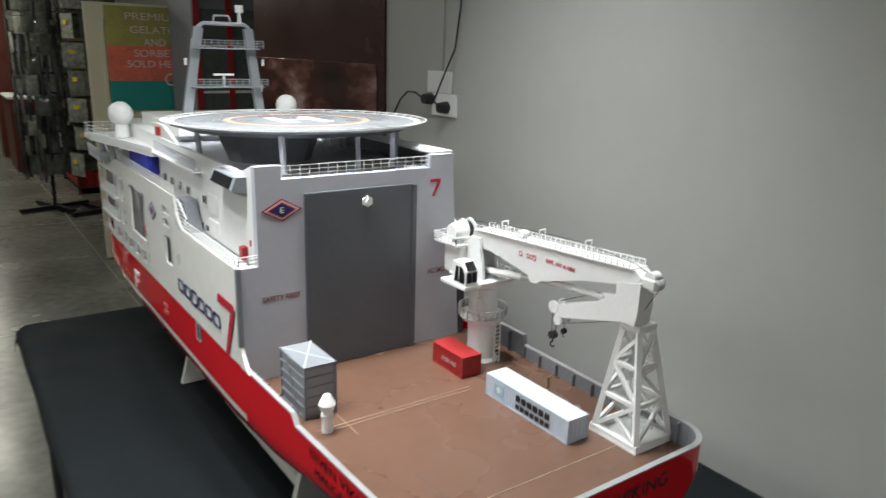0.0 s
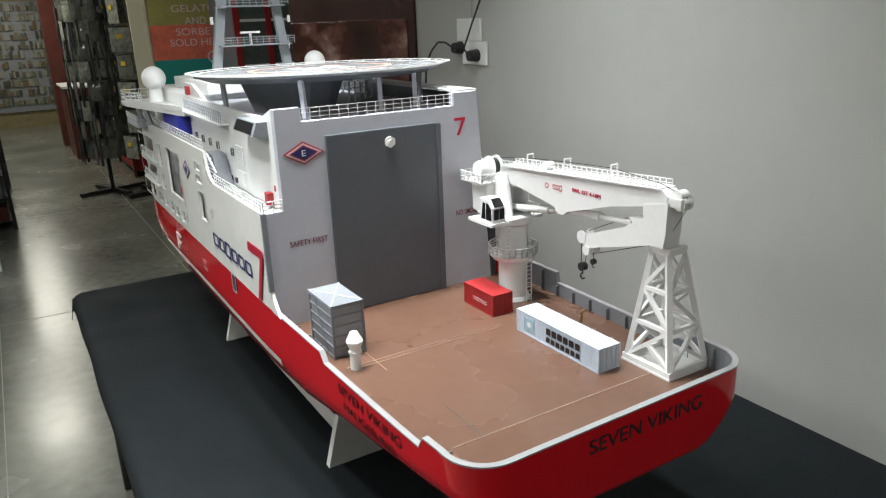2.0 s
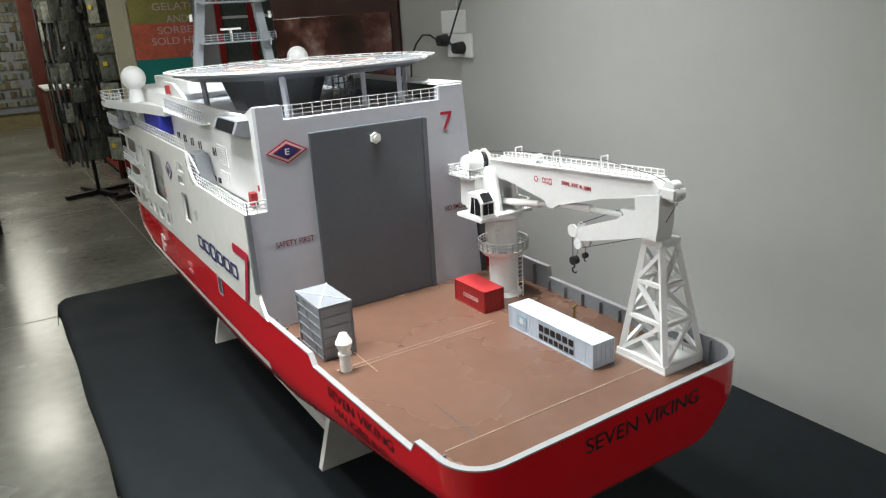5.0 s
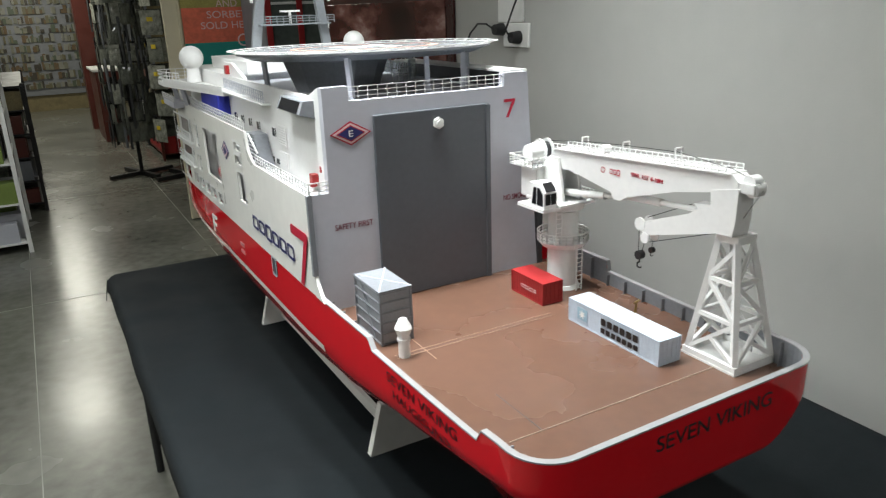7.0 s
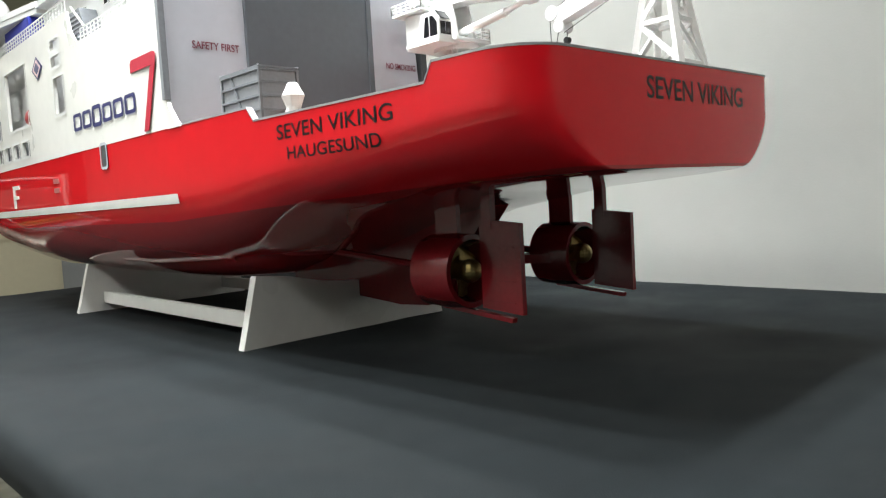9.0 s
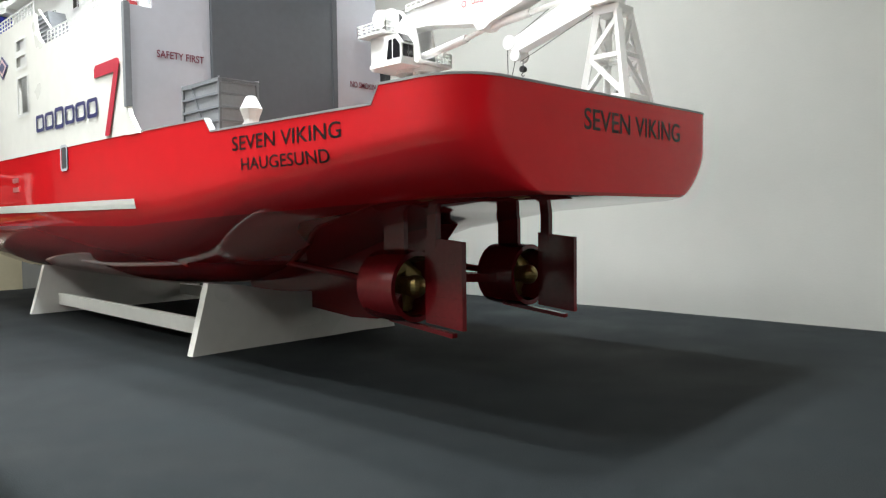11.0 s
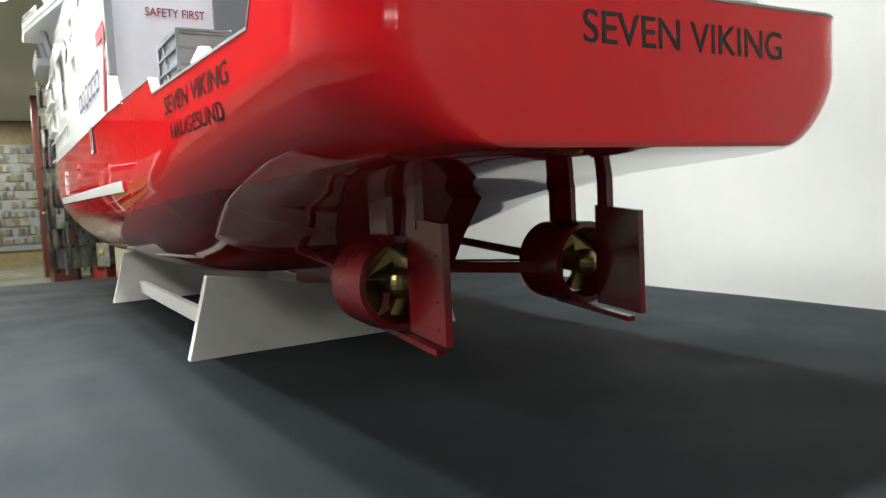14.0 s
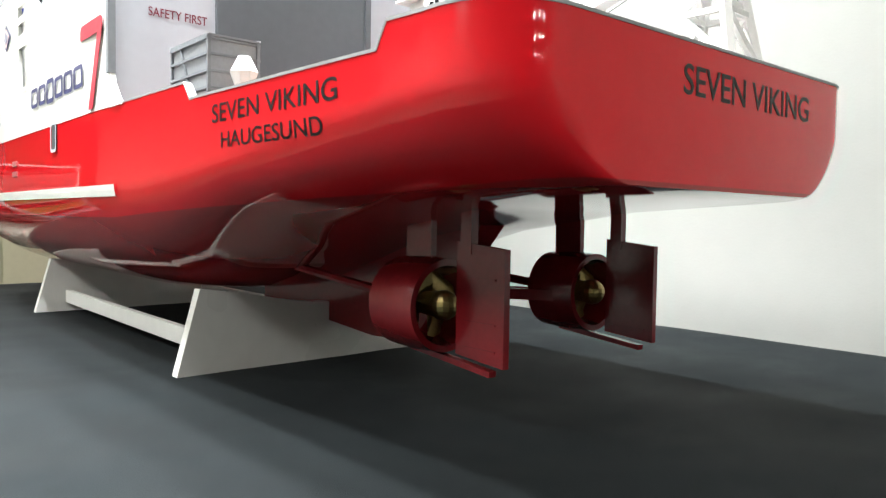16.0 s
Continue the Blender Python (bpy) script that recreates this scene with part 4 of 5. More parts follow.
long_box = container(0.127, 0.176, 0.168, 0.405, 0.047, BOXBLUE, "long pale blue shipping container with dark lettering blocks", [("mark", 0.262, DECK_Z + 0.031, 0.100, 0.0135, 6, BLACKPAINT), ("mark", 0.262, DECK_Z + 0.0135, 0.100, 0.0105, 7, BLACKPAINT)])
plate("star_field", face_pose(0.1254, 0.365, DECK_Z + 0.025, -90), [(-0.014, -0.012), (0.014, -0.012), (0.014, 0.012), (-0.014, 0.012)], mat("star_blue", (0.30, 0.45, 0.55), 0.4), long_box)
plate("star", face_pose(0.1250, 0.365, DECK_Z + 0.025, -90), [(0.009 * math.cos(radians(a)) * (1 if k % 2 == 0 else 0.45), 0.009 * math.sin(radians(a)) * (1 if k % 2 == 0 else 0.45)) for k, a in enumerate(range(90, 450, 26))][:14], PLASTIC, long_box)
container(0.124, 0.173, 0.488, 0.598, 0.048, BOXRED, "short red shipping container with pale lettering blocks", [("mark", 0.535, DECK_Z + 0.024, 0.056, 0.008, 7, PINK)])


def deck_locker():
    x0, x1, y0, y1, h = -0.239, -0.172, 0.497, 0.613, 0.106
    c = thing("deck_locker", ((x0 + x1) / 2, (y0 + y1) / 2, DECK_Z), "tall grey slatted deck locker with a crossed lid", "locker")
    part("body", cube(x0 + 0.003, x1 - 0.003, y0 + 0.003, y1 - 0.003, DECK_Z, DECK_Z + h - 0.001), LOCKERGREY, c)
    for x in (x0 + 0.002, x1 - 0.002):
        for y in (y0 + 0.002, y1 - 0.002):
            part("corner_post", cube(x - 0.002, x + 0.002, y - 0.002, y + 0.002, DECK_Z, DECK_Z + h), MIDGREY, c)
    for z in (0.003, 0.024, 0.045, 0.065, 0.085, h - 0.003):
        for x in (x0 + 0.001, x1 - 0.001):
            bm = bmesh.new()
            beam(bm, (x, y0, DECK_Z + z), (x, y1, DECK_Z + z), 0.003)
            part("rail", bm, MIDGREY, c)
        bm = bmesh.new()
        beam(bm, (x0, y0 + 0.001, DECK_Z + z), (x1, y0 + 0.001, DECK_Z + z), 0.0025)
        part("rail", bm, MIDGREY, c)
    bm = bmesh.new()
    beam(bm, (x0 + 0.001, y0 + 0.03, DECK_Z), (x0 + 0.001, y1 - 0.03, DECK_Z + h), 0.0025)
    part("brace", bm, MIDGREY, c)
    lid = part("lid", cube(x0, x1, y0, y1, DECK_Z + h - 0.001, DECK_Z + h + 0.002), MIDGREY, c)
    for a, b in (((x0, y0), (x1, y1)), ((x0, y1), (x1, y0))):
        bm = bmesh.new()
        beam(bm, (*a, DECK_Z + h + 0.002), (*b, DECK_Z + h + 0.002), 0.0025)
        part("lid_brace", bm, GREYPAINT, lid)


deck_locker()


def deck_vent():
    x, y = -0.220, 0.441
    v = thing("deck_ventilator", (x, y, DECK_Z), "white mushroom ventilator with a faceted head", "ventilator")
    part("stem", rod(bmesh.new(), (x, y, DECK_Z), (x, y, DECK_Z + 0.042), 0.0105, seg=16), WHITE, v)
    part("collar", rod(bmesh.new(), (x, y, DECK_Z + 0.032), (x, y, DECK_Z + 0.036), 0.0125, seg=16), WHITE, v)
    bm = bmesh.new()
    rod(bm, (x, y, DECK_Z + 0.040), (x, y, DECK_Z + 0.056), 0.0105, 0.0165, seg=8)
    rod(bm, (x, y, DECK_Z + 0.056), (x, y, DECK_Z + 0.074), 0.0165, 0.007, seg=8)
    part("head", bm, WHITE, v)


deck_vent()


def lattice_tower():
    x0, x1, y0, y1, zb, zt = 0.203, 0.309, 0.074, 0.188, DECK_Z, 1.284
    cx, cy, h = (x0 + x1) / 2 - 0.010, (y0 + y1) / 2, 0.018
    t = thing("boom_rest_tower", (cx, cy, zb), "white lattice tower carrying the end of the crane boom", "tower")
    part("base_plate", cube(x0, x1, y0, y1, zb, zb + 0.004), WHITE, t)
    for a, b, c, d in ((x0 + 0.001, x1 - 0.001, y0 + 0.001, y0 + 0.012), (x0 + 0.001, x1 - 0.001, y1 - 0.012, y1 - 0.001), (x0 + 0.001, x0 + 0.012, y0 + 0.012, y1 - 0.012), (x1 - 0.012, x1 - 0.001, y0 + 0.012, y1 - 0.012)):
        part("base_beam", cube(a, b, c, d, zb + 0.004, zb + 0.014), WHITE, t)
    part("top_block", cube(cx - h - 0.005, cx + h + 0.005, cy - h - 0.005, cy + h + 0.005, zt - 0.004, zt + 0.01, 0.002), WHITE, t)

    def corner(sx, sy, f):
        lo = Vector((x0 + 0.0075 if sx < 0 else x1 - 0.0075, y0 + 0.0075 if sy < 0 else y1 - 0.0075, zb + 0.0125))
        hi = Vector((cx + sx * h, cy + sy * h, zt))
        return lo.lerp(hi, f)
    order = [(-1, -1), (1, -1), (1, 1), (-1, 1)]
    for s in order:
        bm = bmesh.new()
        beam(bm, corner(*s, 0), corner(*s, 1), 0.010)
        part("leg", bm, WHITE, t)
    levels = [0.0, 0.34, 0.66, 0.95]
    for a, b in zip(order, order[1:] + order[:1]):
        for i, f in enumerate(levels):
            if i in (1, 2):
                bm = bmesh.new()
                beam(bm, corner(*a, f), corner(*b, f), 0.007)
                part("girt", bm, WHITE, t)
            if i < 3:
                g = levels[i + 1]
                bm = bmesh.new()
                p, q = (a, b) if i % 2 == 0 else (b, a)
                beam(bm, corner(*p, f), corner(*q, g), 0.007)
                part("brace", bm, WHITE, t)
                if i == 0:
                    mid = corner(*p, f).lerp(corner(*q, g), 0.5)
                    bm = bmesh.new()
                    beam(bm, corner(*q, f), mid, 0.007)
                    part("brace", bm, WHITE, t)


lattice_tower()


def build_crane():
    px, py = 0.232, 0.562
    c = thing("deck_crane", (px, py, DECK_Z), "white folding deck crane resting on a lattice tower", "crane")
    bm = bmesh.new()
    rod(bm, (px, py, DECK_Z), (px, py, DECK_Z + 0.008), 0.040, 0.036, seg=32)
    rod(bm, (px, py, DECK_Z + 0.008), (px, py, 1.240), 0.0325, seg=32)
    part("pedestal", bm, WHITE, c, smooth=40)
    # round gallery with rails
    bm = bmesh.new()
    rod(bm, (px, py, 1.162), (px, py, 1.174), 0.046, 0.056, seg=32)
    gal = part("gallery", bm, WHITE, c)
    pts = [(px + 0.055 * math.cos(2 * math.pi * i / 24), py + 0.055 * math.sin(2 * math.pi * i / 24), 1.174) for i in range(25)]
    railing("gallery_rail", pts, 0.020, gal, WHITE, rails=3, step=0.02)
    # ladders
    for x, y, z0, z1 in ((px + 0.010, py - 0.046, DECK_Z, 1.174), (px - 0.035, py - 0.030, 1.174, 1.255)):
        bm = bmesh.new()
        for s in (-0.007, 0.007):
            beam(bm, (x + s, y, z0), (x + s, y, z1), 0.002)
        n = int((z1 - z0) / 0.009)
        for i in range(n):
            z = z0 + (i + 0.5) * (z1 - z0) / n
            beam(bm, (x - 0.007, y, z), (x + 0.007, y, z), 0.0014)
        part("ladder", bm, WHITE, c)
    # turning head
    bm = bmesh.new()
    rod(bm, (px, py, 1.246), (px, py, 1.258), 0.044, seg=32)
    part("slew_ring", bm, WHITE, c, smooth=40)
    part("turntable", cube(px - 0.048, px + 0.045, py - 0.05, py + 0.07, 1.258, 1.265, 0.002), WHITE, c)
    railing("turntable_rail", [(px + 0.044, py + 0.068, 1.265), (px + 0.044, py - 0.048, 1.265), (px + 0.02, py - 0.05, 1.265)], 0.020, c, WHITE, step=0.014)
    head = [(py - 0.030, 1.265), (py + 0.040, 1.265), (py + 0.044, 1.332), (py + 0.020, 1.356), (py - 0.010, 1.356), (py - 0.024, 1.30)]
    for x in (px - 0.026, px + 0.020):
        part("head_cheek", prism(bmesh.new(), head, "x", x, x + 0.006), WHITE, c)
    part("machine_house", cube(px - 0.045, px + 0.04, py + 0.035, py + 0.095, 1.26, 1.329, 0.006), WHITE, c)
    part("top_platform", cube(px - 0.06, px + 0.045, py + 0.03, py + 0.115, 1.329, 1.333), WHITE, c)
    railing("platform_rail", [(px - 0.02, py + 0.03, 1.333), (px - 0.06, py + 0.03, 1.333), (px - 0.06, py + 0.115, 1.333), (px + 0.045, py + 0.115, 1.333)], 0.018, c, WHITE, step=0.014)
    # winch
    bm = bmesh.new()
    rod(bm, (px - 0.052, py + 0.06, 1.359), (px - 0.022, py + 0.06, 1.359), 0.018, 0.022, seg=20)
    w = part("winch", bm, WHITE, c, smooth=40)
    part("winch_flange", rod(bmesh.new(), (px - 0.022, py + 0.06, 1.361), (px - 0.018, py + 0.06, 1.361), 0.025, seg=24), WHITE, w)
    part("winch_flange", rod(bmesh.new(), (px - 0.002, py + 0.06, 1.361), (px + 0.002, py + 0.06, 1.361), 0.025, seg=24), WHITE, w)
    part("winch_drum", rod(bmesh.new(), (px - 0.018, py + 0.06, 1.361), (px - 0.002, py + 0.06, 1.361), 0.019, seg=24), BLACK, w)
    # operator's cab
    kx, ky = px - 0.064, py - 0.012
    prof = [(ky - 0.026, 1.26), (ky + 0.022, 1.26), (ky + 0.022, 1.31), (ky - 0.012, 1.31), (ky - 0.026, 1.294)]
    cab = part("cab", prism(bmesh.new(), prof, "x", kx - 0.017, kx + 0.017), WHITE, c, "white operator's cab with dark windows")
    part("window", cube(kx - 0.013, kx - 0.001, ky - 0.0275, ky - 0.0255, 1.268, 1.291), GLASSY, cab)
    part("window", cube(kx + 0.001, kx + 0.013, ky - 0.0275, ky - 0.0255, 1.268, 1.291), GLASSY, cab)
    part("window", prism(bmesh.new(), [(ky - 0.0268, 1.2955), (ky - 0.0128, 1.3115), (ky - 0.0138, 1.3125), (ky - 0.0278, 1.2965)], "x", kx - 0.012, kx + 0.012), GLASSY, cab)
    part("window", prism(bmesh.new(), [(ky - 0.022, 1.266), (ky - 0.004, 1.266), (ky - 0.004, 1.302), (ky - 0.011, 1.302), (ky - 0.022, 1.29)], "x", kx - 0.0185, kx - 0.0165), GLASSY, cab)
    part("window", prism(bmesh.new(), [(ky + 0.0, 1.266), (ky + 0.014, 1.266), (ky + 0.008, 1.302), (ky + 0.0, 1.302)], "x", kx - 0.0185, kx - 0.0165), GLASSY, cab)
    part("cab_floor", cube(kx - 0.022, kx + 0.03, ky - 0.03, ky + 0.06, 1.253, 1.26), WHITE, cab)
    # main boom; up() sets the boom's lift and reach
    def up(y, z):
        return (0.575 - (0.575 - y) * 1.06, z + 0.014 + (0.575 - y) * 0.022)

    bx0, bx1 = px - 0.017, px + 0.017
    boom_pts = [(0.590, 1.322), (0.575, 1.356), (0.150, 1.372), (0.138, 1.362), (0.142, 1.346), (0.19, 1.337), (0.26, 1.324), (0.37, 1.292), (0.385, 1.283), (0.40, 1.283), (0.41, 1.296), (0.52, 1.318)]
    boom = part("main_boom", prism(bmesh.new(), [up(*q) for q in boom_pts], "x", bx0, bx1), WHITE, c, "white box boom with red load marking")
    lettering("load_marking", "SWL 15T 4-18M", face_pose(bx0 - 0.001, *up(0.322, 1.338), -90), 0.078, 0.0078, RED, boom)
    bars("maker_mark", face_pose(bx0 - 0.001, *up(0.398, 1.336), -90), 0.030, 0.010, 3, RED, boom)
    ring_plate("maker_ring", face_pose(bx0 - 0.001, *up(0.430, 1.336), -90), circle(0.006, 20), circle(0.0042, 20), RED, boom)
    for x in (bx0 - 0.003, bx1 + 0.003):
        railing("boom_rail", [(x, *up(0.575, 1.356)), (x, *up(0.16, 1.371))], 0.013, boom, WHITE, rails=2, step=0.014, r=0.0009)
    part("boom_walk", prism(bmesh.new(), [up(*q) for q in ((0.575, 1.3565), (0.155, 1.3722), (0.155, 1.3742), (0.575, 1.3585))], "x", bx0 - 0.005, bx1 + 0.005), WHITE, boom)
    for y in (0.50, 0.39, 0.27):
        z = 1.356 + (0.575 - y) * 0.0376
        bm = bmesh.new()
        wire(bm, [(px - 0.010, *up(y, z)), (px - 0.010, *up(y, z + 0.030)), (px + 0.006, *up(y, z + 0.030)), (px + 0.006, *up(y, z))], 0.0016)
        part("rope_guide", bm, WHITE, boom)
    bm = bmesh.new()
    rod(bm, (px - 0.012, *up(0.445, 1.372)), (px + 0.008, *up(0.445, 1.372)), 0.009, seg=16)
    part("boom_motor", bm, WHITE, boom)
    # rams
    for a, b, r0, r1 in (((0.585, 1.262), (0.44, 1.279), 0.0075, 0.0075), ((0.44, 1.279), (0.395, 1.288), 0.0048, 0.0048)):
        for dx in (0.0,):
            part("ram", rod(bmesh.new(), (px + dx, *up(*a)), (px + dx, *up(*b)), r0, r1, seg=14), WHITE, c, smooth=40)
    for a, b, r0 in (((0.385, 1.290), (0.30, 1.294), 0.0075), ((0.30, 1.294), (0.225, 1.298), 0.005)):
        part("ram", rod(bmesh.new(), (px, *up(*a)), (px, *up(*b)), r0, seg=14), WHITE, c, smooth=40)
    # elbow and folded jib
    el = [(0.135, 1.352), (0.186, 1.342), (0.184, 1.315), (0.180, 1.272), (0.140, 1.272), (0.136, 1.30)]
    part("elbow", prism(bmesh.new(), [up(*q) for q in el], "x", px - 0.019, px + 0.019), WHITE, c, "white boom elbow")
    jb = [(0.178, 1.316), (0.222, 1.311), (0.214, 1.303), (0.232, 1.290), (0.328, 1.254), (0.336, 1.240), (0.326, 1.228), (0.178, 1.268)]
    jib = part("jib", prism(bmesh.new(), [up(*q) for q in jb], "x", px - 0.012, px + 0.012), WHITE, c, "white folded jib")
    for y, z, r in ((0.336, 1.248, 0.0125), (0.323, 1.224, 0.010)):
        for x in (px - 0.014, px + 0.010):
            part("sheave", rod(bmesh.new(), (x, *up(y, z)), (x + 0.004, *up(y, z)), r, seg=20), WHITE, jib)
    for y, z in ((0.120, 1.352), (0.126, 1.362)):
        part("end_sheave", rod(bmesh.new(), (px - 0.010, *up(y, z)), (px + 0.010, *up(y, z)), 0.012, seg=20), WHITE, c)
    part("end_bracket", cube(px - 0.015, px + 0.015, up(0.112, 0)[0], up(0.142, 0)[0], 1.369, 1.386, 0.002), WHITE, c)
    # ropes, block and hook
    bm = bmesh.new()
    wire(bm, [(q[0], *up(q[1], q[2])) for q in [(px, 0.615, 1.368), (px, 0.50, 1.380), (px, 0.39, 1.386), (px, 0.27, 1.390), (px, 0.165, 1.378), (px, 0.112, 1.362)]], 0.0007)
    wire(bm, [(q[0], *up(q[1], q[2])) for q in [(px, 0.108, 1.352), (px, 0.150, 1.278), (px, 0.322, 1.214)]], 0.0007)
    wire(bm, [(q[0], *up(q[1], q[2])) for q in [(px, 0.235, 1.305), (px, 0.330, 1.260)]], 0.0007)
    wire(bm, [(q[0], *up(q[1], q[2])) for q in [(px - 0.002, 0.347, 1.244), (px - 0.002, 0.346, 1.190)]], 0.0007)
    wire(bm, [(q[0], *up(q[1], q[2])) for q in [(px + 0.003, 0.330, 1.236), (px + 0.003, 0.342, 1.190)]], 0.0007)
    wire(bm, [(q[0], *up(q[1], q[2])) for q in [(px, 0.316, 1.216), (px, 0.316, 1.204)]], 0.0007)
    part("rope", bm, BLACK, c)
    bm = bmesh.new()
    rod(bm, (px - 0.006, *up(0.344, 1.183)), (px + 0.006, *up(0.344, 1.183)), 0.0085, seg=16)
    hookpts = [(0.344, 1.175), (0.344, 1.168)] + [(0.344 + 0.0055 * math.sin(radians(a)), 1.1625 + 0.0055 * math.cos(radians(a))) for a in range(0, 260, 30)]
    wire(bm, [(px, *up(y, z)) for y, z in hookpts], 0.0016)
    part("hook_block", bm, BLACK, c, "black hook block")
    bm = bmesh.new()
    rod(bm, (px - 0.004, *up(0.316, 1.200)), (px + 0.004, *up(0.316, 1.200)), 0.0055, seg=14)
    wire(bm, [(px, *up(0.316 + 0.003 * math.sin(radians(a)), 1.191 + 0.003 * math.cos(radians(a)))) for a in range(0, 260, 40)], 0.001)
    part("auxiliary_hook", bm, BLACK, c, "small black hook")


build_crane()

b = thing("deck_bollard", (0.254, 0.356, DECK_Z), "small brass deck post", "post")
part("post", rod(bmesh.new(), (0.254, 0.356, DECK_Z), (0.257, 0.356, DECK_Z + 0.026), 0.003, 0.002), BRASS, b)
part("crosshead", rod(bmesh.new(), (0.250, 0.356, DECK_Z + 0.022), (0.263, 0.356, DECK_Z + 0.026), 0.002), BRASS, b)


# ---- on the wall ----
def wall_sockets():
    s = thing("power_outlet", (WALL_X, 1.52, 1.6), "white double power outlet with two black plugs", "outlet")
    ym, zm = 1.535, 1.60
    a = part("blank_plate", cube(WALL_X - 0.009, WALL_X - 0.0005, ym - 0.065, ym + 0.085, zm + 0.004, zm + 0.080, 0.003), PLASTIC, s)
    b = part("socket_plate", cube(WALL_X - 0.010, WALL_X - 0.0005, ym - 0.10, ym + 0.05, zm - 0.078, zm + 0.002, 0.003), PLASTIC, s)
    for y, z in ((ym + 0.055, zm - 0.02), (ym - 0.045, zm - 0.045)):
        bm = bmesh.new()
        rod(bm, (WALL_X - 0.010, y, z), (WALL_X - 0.045, y, z), 0.022, 0.018, seg=18)
        part("plug", bm, BLACK, s, "black moulded plug")
    c = thing("power_cable", (WALL_X - 0.03, 1.6, 1.6), "thin black power cables hanging on the wall", "cable")
    bm = bmesh.new()
    wire(bm, [(WALL_X - 0.045, ym + 0.055, zm - 0.02), (WALL_X - 0.05, ym + 0.10, zm + 0.0), (WALL_X - 0.04, ym + 0.17, zm + 0.0), (WALL_X - 0.03, ym + 0.24, zm - 0.035), (WALL_X - 0.02, ym + 0.30, zm - 0.09), (WALL_X - 0.02, ym + 0.32, zm - 0.3)], 0.0035)
    part("cable", bm, BLACK, c)
    bm = bmesh.new()
    wire(bm, [(WALL_X - 0.045, ym - 0.045, zm - 0.045), (WALL_X - 0.055, ym - 0.03, zm - 0.02), (WALL_X - 0.04, ym - 0.06, zm + 0.06), (WALL_X - 0.02, ym - 0.10, zm + 0.16), (WALL_X - 0.012, ym - 0.115, zm + 0.3), (WALL_X - 0.012, ym - 0.115, CEIL)], 0.0035)
    part("cable", bm, BLACK, c)
    part("conduit", cube(WALL_X - 0.008, WALL_X - 0.0005, ym - 0.01, ym + 0.005, zm + 0.08, CEIL), WALLPAINT, c)


wall_sockets()


def banner():
    """A big dark brown printed panel on the wall beyond the table."""
    y0, y1, z0, z1 = 1.93, 3.345, 0.9, 2.35
    p = thing("wall_banner", (WALL_X, (y0 + y1) / 2, z0), "large dark brown printed banner on the wall", "banner")
    part("sheet", cube(WALL_X - 0.012, WALL_X - 0.001, y0, y1, z0, z1, 0.002), mat("brown_print", (0.065, 0.022, 0.022), 0.25, vary=0.5, scale=2), p)
    m = mat("brown_picture", (0.17, 0.065, 0.055), 0.18, vary=0.3, scale=2.2)
    nt = m.node_tree
    co, mp, nz, ramp = [nt.nodes.new("ShaderNode" + k) for k in ("TexCoord", "Mapping", "TexNoise", "ValToRGB")]
    mp.inputs["Scale"].default_value = (1.0, 1.6, 4.2)
    nz.inputs["Scale"].default_value, nz.inputs["Detail"].default_value, nz.inputs["Roughness"].default_value = 1.7, 5, 0.55
    nt.links.new(co.outputs["Object"], mp.inputs["Vector"])
    nt.links.new(mp.outputs[0], nz.inputs["Vector"])
    nt.links.new(nz.outputs[0], ramp.inputs[0])
    for k, c in ((0.30, (0.022, 0.008, 0.008)), (0.50, (0.085, 0.024, 0.020)), (0.62, (0.22, 0.10, 0.085)), (0.74, (0.50, 0.36, 0.33))):
        ramp.color_ramp.elements.new(k).color = (*c, 1)
    ramp.color_ramp.elements[0].color = (0.018, 0.007, 0.007, 1)
    ramp.color_ramp.elements[-1].color = (0.55, 0.40, 0.36, 1)
    nt.links.new(ramp.outputs[0], nt.nodes["Principled BSDF"].inputs["Base Color"])
    part("picture", cube(WALL_X - 0.016, WALL_X - 0.012, y0 + 0.06, y1 - 0.02, 1.1, 1.69, 0.001), m, p)


banner()


